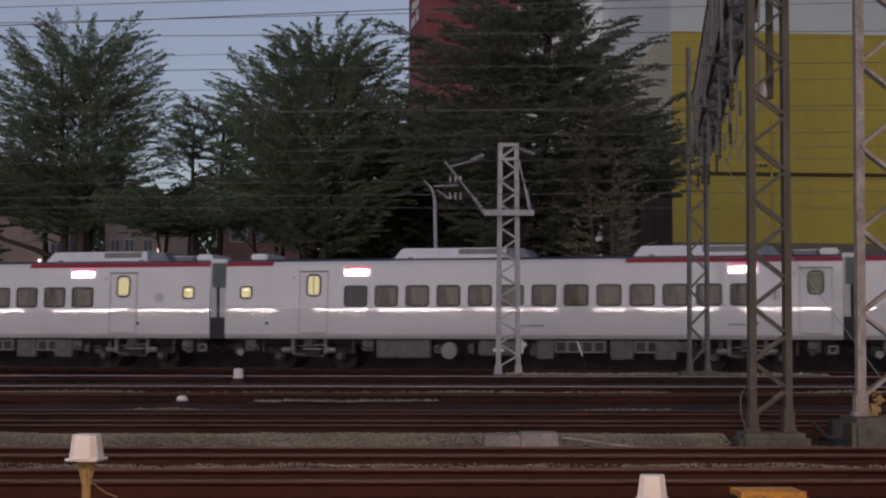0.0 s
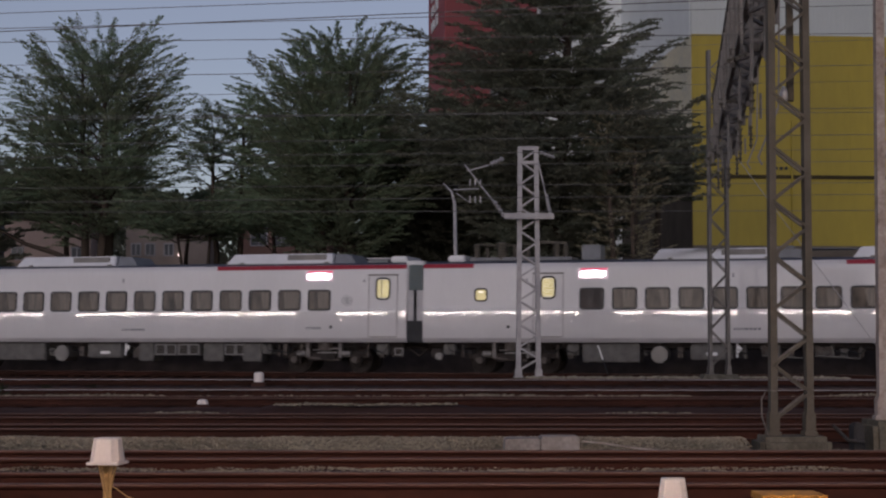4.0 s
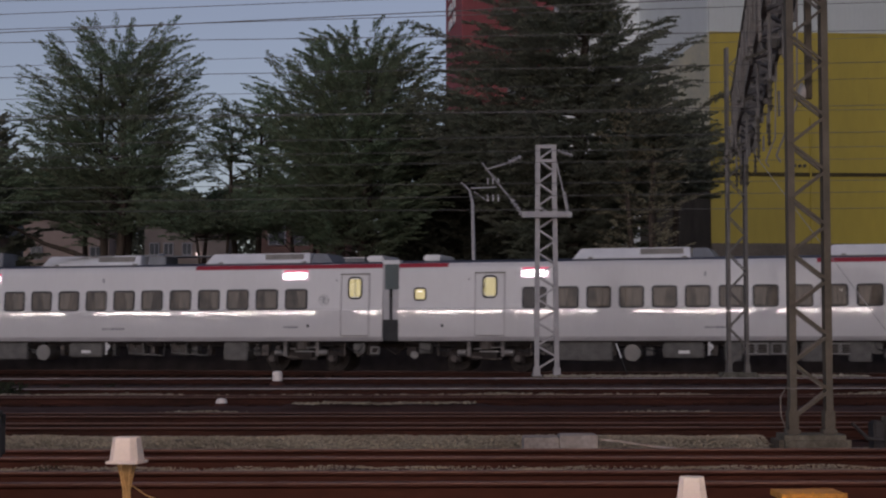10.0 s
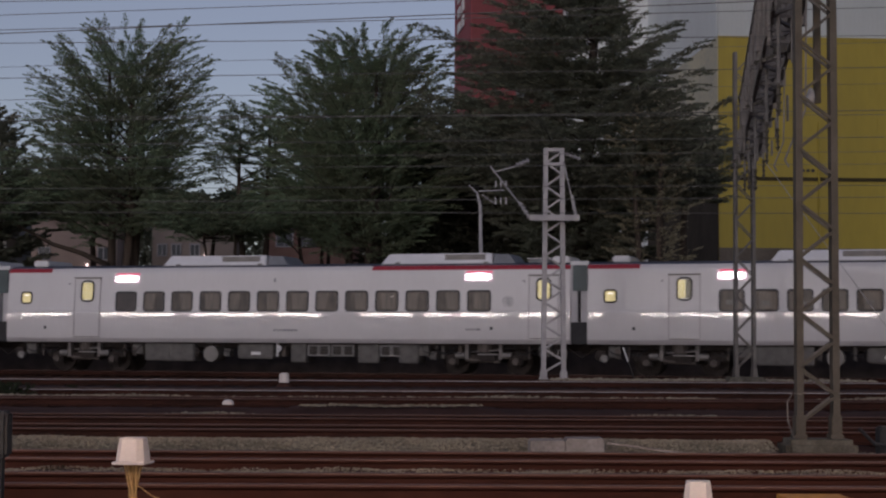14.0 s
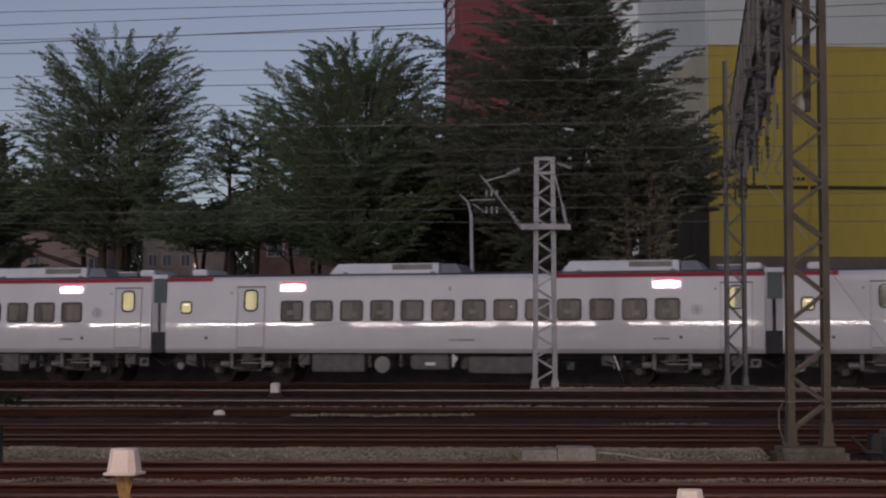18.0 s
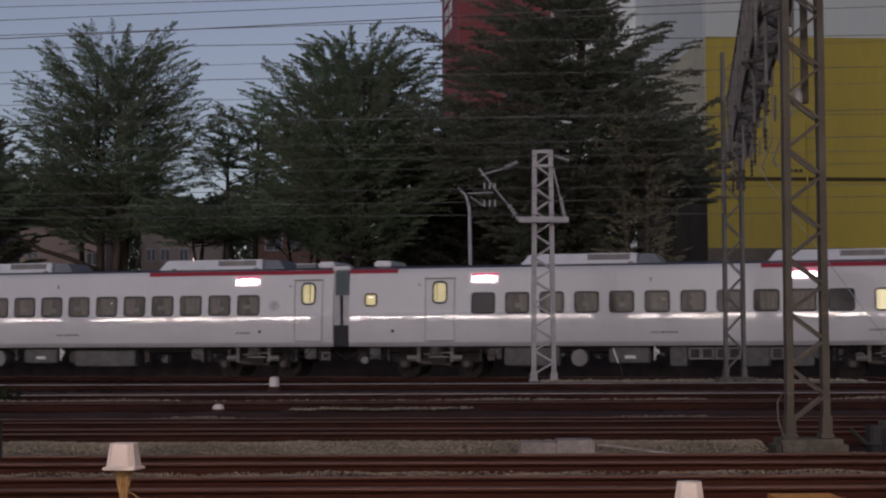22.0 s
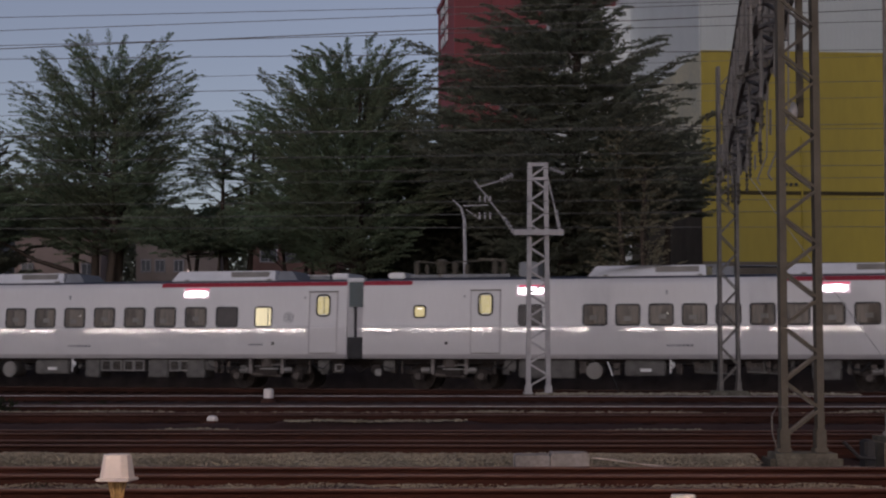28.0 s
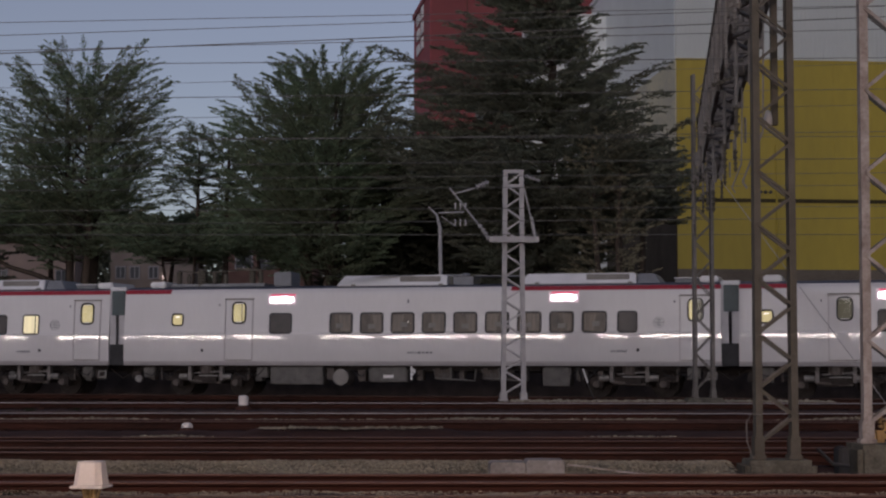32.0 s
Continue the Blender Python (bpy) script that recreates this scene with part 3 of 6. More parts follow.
def door_meshes():
    w, z0, z1 = 0.9, 1.2, 3.16
    bm = bmesh.new()
    xs, zs = (-w / 2, -0.2, 0.2, w / 2), (z0, 1.5, 2.0, 2.03, 2.08, DOOR_LOW, DOOR_HIGH, z1)
    front = [[bm.verts.new((x, side_y(z) - 0.008, z)) for z in zs] for x in xs]
    back = [[bm.verts.new((x, side_y(z) + 0.03, z)) for z in zs] for x in xs]
    for a in range(3):
        for b in range(len(zs) - 1):
            if not (a == 1 and b == 5):  # the window's opening
                bm.faces.new((front[a][b], front[a + 1][b], front[a + 1][b + 1], front[a][b + 1]))
    for b in range(len(zs) - 1):
        bm.faces.new((back[0][b], front[0][b], front[0][b + 1], back[0][b + 1]))
        bm.faces.new((front[3][b], back[3][b], back[3][b + 1], front[3][b + 1]))
    for a in range(3):
        bm.faces.new((front[a][-1], front[a + 1][-1], back[a + 1][-1], back[a][-1]))
        bm.faces.new((back[a][0], back[a + 1][0], front[a + 1][0], front[a][0]))
    leaf = to_mesh("door_leaf", bm, WHITE_PAINT)
    bm = bmesh.new()
    slab = [(side_y(z) - 0.02, z) for z in (z0, 1.92, 2.06, z1)]
    cols = [[bm.verts.new((x, y + dy, z)) for y, z in slab] for x, dy in ((-0.018, 0.03), (-0.018, 0), (0.018, 0), (0.018, 0.03))]
    for c0, c1 in zip(cols, cols[1:]):
        for i in range(3):
            bm.faces.new((c0[i], c1[i], c1[i + 1], c0[i + 1]))
    frame_me = to_mesh("door_jamb", bm, SKIRT_PAINT)
    bm = bmesh.new()
    box(bm, -w / 2 - 0.06, w / 2 + 0.06, side_y(3.2) - 0.045, side_y(3.2) + 0.02, 3.17, 3.22, 0.008)
    head = to_mesh("door_header", bm, GRILLE)
    sill = to_mesh("door_sill", box(bmesh.new(), -w / 2 - 0.03, w / 2 + 0.03, -0.035, 0.02, 1.165, 1.19, 0.006), GRILLE)
    return leaf, frame_me, head, sill


DOOR_LEAF, DOOR_JAMB, DOOR_HEAD, DOOR_SILL = door_meshes()


def body_mesh(holes):
    """Shell of a car with real openings in its near side. holes: x0, x1, z0, z1."""
    x0, x1 = 0.27, CAR - 0.28
    xs = sorted({x0, x1, *[v for h in holes for v in h[:2]]})
    xs = [v for i, v in enumerate(xs) if i == 0 or v - xs[i - 1] > 0.004]
    zs = sorted({z for _, z in SIDE} | {v for h in holes for v in h[2:]})
    zs = [v for i, v in enumerate(zs) if i == 0 or v - zs[i - 1] > 0.004]
    verts, faces, index, slots = [], [], {}, []

    def vert(x, y, z):
        key = (round(x, 4), round(y, 4), round(z, 4))
        if key not in index:
            index[key] = len(verts)
            verts.append(key)
        return index[key]

    for xa, xb in zip(xs, xs[1:]):
        cx = (xa + xb) / 2
        for za, zb in zip(zs, zs[1:]):
            cz = (za + zb) / 2
            slot = 1 if zb <= 1.141 else 0
            if not any(h[0] < cx < h[1] and h[2] < cz < h[3] for h in holes):
                faces.append((vert(xa, side_y(za), za), vert(xb, side_y(za), za), vert(xb, side_y(zb), zb), vert(xa, side_y(zb), zb)))
                slots.append(slot)
            faces.append((vert(xb, WIDTH - side_y(za), za), vert(xa, WIDTH - side_y(za), za), vert(xa, WIDTH - side_y(zb), zb), vert(xb, WIDTH - side_y(zb), zb)))
            slots.append(slot)
        ring = [SIDE[-1]] + ROOF + [(WIDTH - y, z) for y, z in ROOF[-2::-1]] + [(WIDTH - SIDE[-1][0], SIDE[-1][1])]
        for (ya, za), (yb, zb) in zip(ring, ring[1:]):
            faces.append((vert(xa, ya, za), vert(xb, ya, za), vert(xb, yb, zb), vert(xa, yb, zb)))
            slots.append(2)
        faces.append((vert(xa, WIDTH - SIDE[0][0], 1.0), vert(xb, WIDTH - SIDE[0][0], 1.0), vert(xb, SIDE[0][0], 1.0), vert(xa, SIDE[0][0], 1.0)))
        slots.append(1)
    for x, flip in ((x0, 1), (x1, 0)):
        outline = SIDE + ROOF + [(WIDTH - y, z) for y, z in (SIDE + ROOF)[-2::-1]]
        loop = [vert(x, y, z) for y, z in outline]
        faces.append(tuple(loop if flip else loop[::-1]))
        slots.append(0)
    me = raw_mesh("body", verts, faces, WHITE_PAINT)
    me.materials.append(SKIRT_PAINT)
    me.materials.append(ROOF_PAINT)
    me.polygons.foreach_set("material_index", slots)
    me.polygons.foreach_set("use_smooth", [len(f) == 4 for f in faces])
    me.set_sharp_from_angle(angle=radians(25))
    return me


def stripe_mesh(length):
    bm = bmesh.new()
    pts = [(SIDE[-3][0] - 0.006, 3.39), (SIDE[-2][0] - 0.008, 3.44), (SIDE[-1][0] - 0.012, 3.525)]
    a = [bm.verts.new((0, y, z)) for y, z in pts]
    b = [bm.verts.new((length, y, z)) for y, z in pts]
    c = [bm.verts.new((x, pts[2][0] + 0.03, pts[2][1])) for x in (0, length)]
    for i in range(2):
        bm.faces.new((a[i], b[i], b[i + 1], a[i + 1]))
    bm.faces.new((a[2], b[2], c[1], c[0]))
    return to_mesh("red_stripe", bm, RED_PAINT)


STRIPE_LONG, STRIPE_SHORT = stripe_mesh(6.62), stripe_mesh(1.66)


def ac_meshes():
    """Roof unit: sloping-sided casing with louvres, and the dark shroud at its end."""
    def hull(x0, x1, x2, x3, y0, y1, z0, z1, inset, name, material):
        bm = bmesh.new()
        lo = [(x0, y0, z0), (x3, y0, z0), (x3, y1, z0), (x0, y1, z0)]
        hi = [(x1, y0 + inset, z1), (x2, y0 + inset, z1), (x2, y1 - inset, z1), (x1, y1 - inset, z1)]
        v = [bm.verts.new(p) for p in lo + hi]
        for f in ((0, 1, 5, 4), (1, 2, 6, 5), (2, 3, 7, 6), (3, 0, 4, 7), (4, 5, 6, 7)):
            bm.faces.new([v[i] for i in f])
        bmesh.ops.bevel(bm, geom=list(bm.edges), offset=0.03, segments=2, affect="EDGES")
        return to_mesh(name, bm, material)

    case = hull(0, 0.28, 3.76, 3.8, 0.42, 2.42, 3.57, 3.945, 0.16, "casing", AC_PAINT)
    shroud = hull(3.82, 3.84, 4.32, 4.6, 0.5, 2.34, 3.57, 3.92, 0.16, "shroud", SHROUD)
    bm = bmesh.new()
    for k in range(5):
        z = 3.745 + k * 0.032
        y = 0.42 + 0.16 * (z - 3.57) / 0.375
        box(bm, 2.26, 3.5, y - 0.022, y + 0.02, z, z + 0.016)
    box(bm, 2.2, 3.56, 0.485, 0.53, 3.73, 3.91)
    louvre = to_mesh("louvre", bm, GRILLE)
    bm = bmesh.new()
    box(bm, -0.07, 0.07, 0.36, 0.5, 3.56, 3.66, 0.01)
    feet = to_mesh("bracket", bm, GRILLE)
    trim = to_mesh("trim_strip", box(bmesh.new(), 0.05, 3.75, 0.395, 0.44, 3.59, 3.615), GRILLE)
    return case, shroud, louvre, feet, trim


AC_CASE, AC_SHROUD, AC_LOUVRE, AC_FEET, AC_TRIM = ac_meshes()


def roof_box_mesh():
    bm = box(bmesh.new(), 3.95, 4.62, 0.7, 1.7, 3.56, 3.9, 0.02)
    box(bm, 3.88, 4.69, 0.64, 1.76, 3.9, 3.935, 0.01)
    lathe(bm, [(0.17, 3.93), (0.16, 3.98), (0.1, 4.02), (0.02, 4.03)], 14)
    bmesh.ops.translate(bm, vec=(4.28, 1.1, 0), verts=bm.verts[-56:])
    return to_mesh("roof_box", bm, SHROUD)


AC_BOX = roof_box_mesh()


def vent_meshes():
    bm = bmesh.new()
    box(bm, 0, 0.72, 0.5, 2.3, 3.6, 3.74, 0.04)
    bm2 = bmesh.new()
    box(bm2, 0.78, 1.36, 0.5, 2.3, 3.6, 3.82, 0.05)
    bm3 = bmesh.new()
    box(bm3, -0.02, 0.74, 0.46, 2.34, 3.745, 3.77)
    return to_mesh("roof_vent", bm, SHROUD), to_mesh("roof_cover", bm2, AC_PAINT), to_mesh("vent_lid", bm3, AC_PAINT)


VENT, COVER, VENT_LID = vent_meshes()


def bogie_meshes():
    bm = bmesh.new()
    for y in (0.42, 2.42):
        box(bm, -1.5, 1.5, y - 0.07, y + 0.07, 0.5, 0.66, 0.02)
        box(bm, -0.55, 0.55, y - 0.09, y + 0.09, 0.38, 0.52, 0.02)
        for x in (-1.05, 1.05):
            box(bm, x - 0.2, x + 0.2, y - 0.13, y + 0.1, 0.3, 0.6, 0.03)
            cyl(bm, (x - 0.3, y, 0.62), (0, 0, 1), 0.08, 0.24, 10)
            cyl(bm, (x + 0.3, y, 0.62), (0, 0, 1), 0.08, 0.24, 10)
    box(bm, -0.2, 0.2, 0.4, 2.44, 0.45, 0.75)
    frame_me = to_mesh("bogie_frame", bm, UNDER_DARK)
    sus = {}
    y = 0.28
    sus["air_spring"] = to_mesh("air_spring", cyl(bmesh.new(), (0, y + 0.1, 0.86), (0, 0, 1), 0.24, 0.26, 14), BOGIE_DUST)
    sus["side_bracket"] = to_mesh("side_bracket", box(bmesh.new(), -0.06, 0.06, y - 0.08, y + 0.1, 0.5, 0.99, 0.01), BOGIE_PALE)
    sus["link_rod"] = to_mesh("link_rod", bar(bmesh.new(), (-0.6, y + 0.02, 0.5), (0.5, y + 0.02, 0.42), 0.07), BOGIE_DUST)
    sus["axle_end"] = to_mesh("axle_end", cyl(bmesh.new(), (0, y - 0.01, 0.43), (0, 1, 0), 0.11, 0.14, 12), BOGIE_DUST)
    sus["damper"] = to_mesh("damper", bar(bmesh.new(), (0, y, 0.52), (0, y, 0.92), 0.08, None, 8), BOGIE_DUST)
    sus["sand_box"] = to_mesh("sand_box", box(bmesh.new(), -0.2, 0.2, y - 0.04, y + 0.3, 0.6, 0.95, 0.03), UNDER)
    bm = bmesh.new()
    for y in (0.885, 1.955):
        cyl(bm, (0, y, 0), (0, 1, 0), 0.43, 0.12, 28)
        cyl(bm, (0, y + (-0.065 if y < 1.4 else 0.065), 0), (0, 1, 0), 0.36, 0.02, 28, None)
    cyl(bm, (0, 1.42, 0), (0, 1, 0), 0.08, 2.0, 10)
    for a in range(6):
        box(bm, -0.03, 0.03, 0.79, 0.82, 0.16, 0.3, m=pose(0, 0, 0, 0, a * 60, 0))
    wheel = to_mesh("wheelset", bm, UNDER_DARK)
    sus["yaw_damper"] = to_mesh("yaw_damper", bar(bmesh.new(), (-0.5, 0.24, 0.74), (0.45, 0.24, 0.8), 0.06, None, 8), BOGIE_PALE)
    sus["brake_cylinder"] = to_mesh("brake_cylinder", cyl(bmesh.new(), (0, 0.3, 0.62), (1, 0, 0), 0.1, 0.3, 12), TANK)
    sus["spring_plate"] = to_mesh("spring_plate", box(bmesh.new(), -0.32, 0.34, 0.14, 0.4, 0.64, 0.685, 0.008), END_PALE)
    sus["brake_case"] = to_mesh("brake_case", box(bmesh.new(), -0.26, 0.28, 0.2, 0.5, 0.44, 0.635, 0.03), UNDER_DARK)
    bm = bmesh.new()
    sweep(bm, [Vector((-0.3, 0.25, 0.95)), Vector((-0.2, 0.22, 0.72)), Vector((0.1, 0.22, 0.64)), Vector((0.35, 0.25, 0.9))], [0.022] * 4, 6)
    sus["hose"] = to_mesh("hose", bm, RUBBER)
    return frame_me, sus, wheel


BOGIE, SUSPENSION, WHEELSET = bogie_meshes()


def under_meshes():
    out = {}
    bm = box(bmesh.new(), 0, 1.82, 0.16, 0.9, 0.38, 0.96, 0.03)
    for x in (0.03, 0.93):
        box(bm, x, x + 0.86, 0.145, 0.17, 0.42, 0.92, 0.006)
    for x in (0.55, 1.4):
        box(bm, x, x + 0.1, 0.12, 0.15, 0.68, 0.72)
    out["big"] = to_mesh("equipment_case", bm, UNDER)
    bm = bmesh.new()
    cyl(bm, (0.27, 0.5, 0.62), (0, 1, 0), 0.27, 0.7, 22)
    cyl(bm, (0.27, 0.13, 0.62), (0, 1, 0), 0.25, 0.06, 22, 0.12)
    out["tank"] = to_mesh("air_tank", bm, TANK)
    bm = box(bmesh.new(), 0, 1.3, 0.16, 1.0, 0.47, 0.95, 0.05)
    out["box"] = to_mesh("battery_case", bm, UNDER)
    out["label"] = to_mesh("rating_plate", box(bmesh.new(), 0.5, 0.84, 0.145, 0.16, 0.6, 0.7), LABEL_WHITE)
    bm = box(bmesh.new(), 0, 0.54, 0.16, 1.0, 0.36, 0.96, 0.03)
    out["panel"] = to_mesh("relay_case", bm, UNDER)
    bm = box(bmesh.new(), 0, 0.82, 0.22, 1.0, 0.56, 0.95, 0.02)
    out["fan"] = to_mesh("fan_case", bm, UNDER)
    bm = bmesh.new()
    for x in (0.03, 0.42):
        for a in (x, x + 0.33):
            box(bm, a, a + 0.035, 0.17, 0.225, 0.58, 0.93)
        for z in (0.58, 0.895):
            box(bm, x + 0.036, x + 0.329, 0.172, 0.225, z, z + 0.035)
    out["fan_frame"] = to_mesh("fan_frame", bm, FAN_FRAME)
    bm = bmesh.new()
    for x in (0.08, 0.47):
        for k in range(5):
            box(bm, x, x + 0.27, 0.172, 0.195, 0.63 + k * 0.055, 0.655 + k * 0.055)
    out["grille"] = to_mesh("fan_grille", bm, UNDER_DARK)
    bm = bmesh.new()
    bar(bm, (0, 0.12, 0.55), (0, 0.12, 0.98), 0.05)
    cyl(bm, (0.06, 0.14, 0.85), (0, 1, 0), 0.06, 0.08, 10)
    bar(bm, (0.03, 0.12, 0.7), (0.14, 0.12, 0.82), 0.04)
    out["valve"] = to_mesh("pipe_valve", bm, LABEL_WHITE)
    bm = bmesh.new()
    for y in (0.5, 2.3):
        box(bm, 0.5, CAR - 0.5, y - 0.06, y + 0.06, 0.86, 0.99)
    for k in range(9):
        box(bm, 1.2 + k * 2.2, 1.3 + k * 2.2, 0.3, 2.5, 0.88, 0.985)
    bar(bm, (0.8, 0.7, 0.9), (19.7, 0.7, 0.9), 0.05, None, 6)
    bar(bm, (0.8, 0.85, 0.8), (19.7, 0.85, 0.8), 0.06, None, 6)
    out["sill"] = to_mesh("underframe", bm, UNDER_DARK)
    bm = bmesh.new()
    rnd = random.Random(8)
    for k in range(7):
        x = rnd.uniform(0, 1.3)
        out["unit%d" % k] = to_mesh("gear_unit", box(bmesh.new(), x, x + rnd.uniform(0.08, 0.25), 0.35, 0.7, rnd.uniform(0.5, 0.62), rnd.uniform(0.72, 0.95), 0.015), UNDER if k % 2 else BOGIE_DUST)
    sweep(bm, [Vector((0.0, 0.3, 0.9)), Vector((0.05, 0.3, 0.6)), Vector((0.7, 0.3, 0.56)), Vector((1.35, 0.3, 0.52)), Vector((1.4, 0.3, 0.9))], [0.03] * 5, 6)
    out["gear"] = to_mesh("compressor_gear", bm, UNDER)
    return out


UNDERS = under_meshes()
UNIT_X = [min(v.co.x for v in UNDERS["unit%d" % k].vertices) for k in range(7)]


def end_meshes():
    bm = bmesh.new()
    box(bm, -0.03, 0.03, 0.62, 2.22, 1.1, 3.35, 0.015)
    bell = to_mesh("bellows_fold", bm, BELLOWS)
    fair = mat("blue_grey_fairing", (0.03, 0.058, 0.066), rough=0.35, vary=0.25, scale=2)
    bm = box(bmesh.new(), -0.2, 0.27, 0.04, 0.14, 2.68, 3.5, 0.015)
    upper = to_mesh("end_fairing", bm, fair)
    bm = box(bmesh.new(), -0.27, 0.27, 0.04, 0.14, 1.0, 1.7, 0.015)
    lower = to_mesh("end_cover", bm, BELLOWS)
    cap = to_mesh("end_cap", box(bmesh.new(), -0.3, 0.3, 0.1, 0.5, 3.505, 3.64, 0.02), AC_PAINT)
    bm = bmesh.new()
    box(bm, -0.9, 0.9, 1.27, 1.57, 0.78, 0.98, 0.02)
    box(bm, -0.16, 0.16, 1.2, 1.64, 0.7, 1.05, 0.02)
    bar(bm, (-0.5, 0.6, 0.9), (0.0, 0.6, 0.55), 0.05, None, 6)
    bar(bm, (0.0, 0.6, 0.55), (0.5, 0.6, 0.9), 0.05, None, 6)
    box(bm, -0.85, -0.5, 0.2, 0.5, 0.55, 0.85, 0.03)
    box(bm, 0.5, 0.85, 0.2, 0.5, 0.5, 0.8, 0.03)
    coup = to_mesh("coupler", bm, UNDER_DARK)
    valve = lathe(bmesh.new(), [(0.02, -0.08), (0.045, -0.08), (0.05, -0.06), (0.1, -0.06), (0.12, -0.03), (0.12, 0.1), (0.02, 0.1)], 16)
    bmesh.ops.transform(valve, matrix=pose(0.78, 0.2, 0.55, 90), verts=valve.verts)
    valve = to_mesh("end_valve", valve, END_PALE)
    cable = bmesh.new()
    for x0, x1, z0, z1 in ((-0.72, -0.42, 0.78, 0.82), (-0.72, -0.42, 0.58, 0.62), (-0.72, -0.68, 0.62, 0.78), (-0.46, -0.42, 0.62, 0.78)):
        box(cable, x0, x1, 0.14, 0.2, z0, z1, 0.006)
    cable = to_mesh("jumper_frame", cable, END_PALE)
    bm = box(bmesh.new(), -0.275, -0.05, 0.06, 0.2, 1.02, 3.5, 0.012)
    post = to_mesh("corner_post", bm, mat("matt_pale_post", (0.45, 0.44, 0.45), rough=0.7, vary=0.1))
    return bell, upper, lower, coup, post, cap, valve, cable


BELL, FAIR_UP, FAIR_LOW, COUPLER, POST, END_CAP, END_VALVE, JUMPER = end_meshes()


def logo_mesh():
    """Plain round emblem: a ring with bars."""
    bm = bmesh.new()
    for k in range(20):
        a, b = k * math.tau / 20, (k + 1) * math.tau / 20
        bar(bm, (0.17 * math.cos(a), -0.004, 0.17 * math.sin(a)), (0.17 * math.cos(b), -0.004, 0.17 * math.sin(b)), 0.03, 0.012)
    for z, w in ((0.08, 0.1), (0.0, 0.14), (-0.08, 0.1)):
        box(bm, -w, w, -0.01, 0.004, z - 0.014, z + 0.014)
    box(bm, -0.014, 0.014, -0.01, 0.004, -0.12, 0.12)
    return to_mesh("emblem", bm, GREY_MARK)


LOGO = logo_mesh()


def mark_meshes():
    bm = bmesh.new()
    x = 0.0
    for w in (0.05, 0.05, 0.05, 0.04, 0.12, 0.09, 0.1, 0.08):
        box(bm, x, x + w, -0.006, 0.004, -0.035, 0.035)
        x += w + 0.035
    bars = to_mesh("marking", bm, GREY_MARK)
    socket = to_mesh("socket", box(bmesh.new(), -0.045, 0.045, -0.02, 0.01, -0.05, 0.05, 0.01), RUBBER)
    sign = to_mesh("side_lamp", box(bmesh.new(), -0.025, 0.025, -0.02, 0.01, -0.07, 0.07, 0.008), GREY_MARK)
    return bars, socket, sign


BARS, SOCKET, SIDE_LAMP = mark_meshes()


def roof_gear(parent, x):
    """High-voltage gear: insulators, bus bar and boxes on the roof."""
    def insul(dx, h, r):
        bm = lathe(bmesh.new(), [(r * 1.3, 0), (r * 1.3, 0.08), (r * 0.6, 0.1)] + [(r * q, 0.1 + (h - 0.12) * (k + e) / 5) for k in range(5) for q, e in ((0.65, 0.1), (1.0, 0.4), (0.7, 0.9))] + [(r * 0.4, h)], 12)
        part("insulator", bm, GALV_OLD, parent, "brown-grey roof insulator", pose(x + dx, 0.95, 3.66), True)
    for dx, h, r in ((0.1, 0.55, 0.12), (0.45, 0.42, 0.08), (0.95, 0.6, 0.2), (1.4, 0.52, 0.12), (1.8, 0.44, 0.1), (2.75, 0.58, 0.14), (3.05, 0.5, 0.11)):
        insul(dx, h, r)
    bm = bmesh.new()
    bar(bm, (x + 0.1, 0.95, 4.2), (x + 0.95, 0.95, 4.12), 0.05, None, 8)
    bar(bm, (x + 0.95, 0.95, 4.14), (x + 2.75, 0.95, 4.22), 0.045, None, 8)
    bar(bm, (x + 2.2, 0.95, 4.25), (x + 3.1, 0.95, 4.2), 0.1, 0.08)
    part("bus_bar", bm, GALV_OLD, parent)
    part("roof_box", box(bmesh.new(), x + 3.6, x + 4.22, 0.7, 1.6, 3.64, 4.12, 0.03), SHROUD, parent, "grey roof equipment box")
    part("roof_base", box(bmesh.new(), x - 0.1, x + 3.3, 0.7, 1.9, 3.64, 3.75, 0.03), SHROUD, parent)


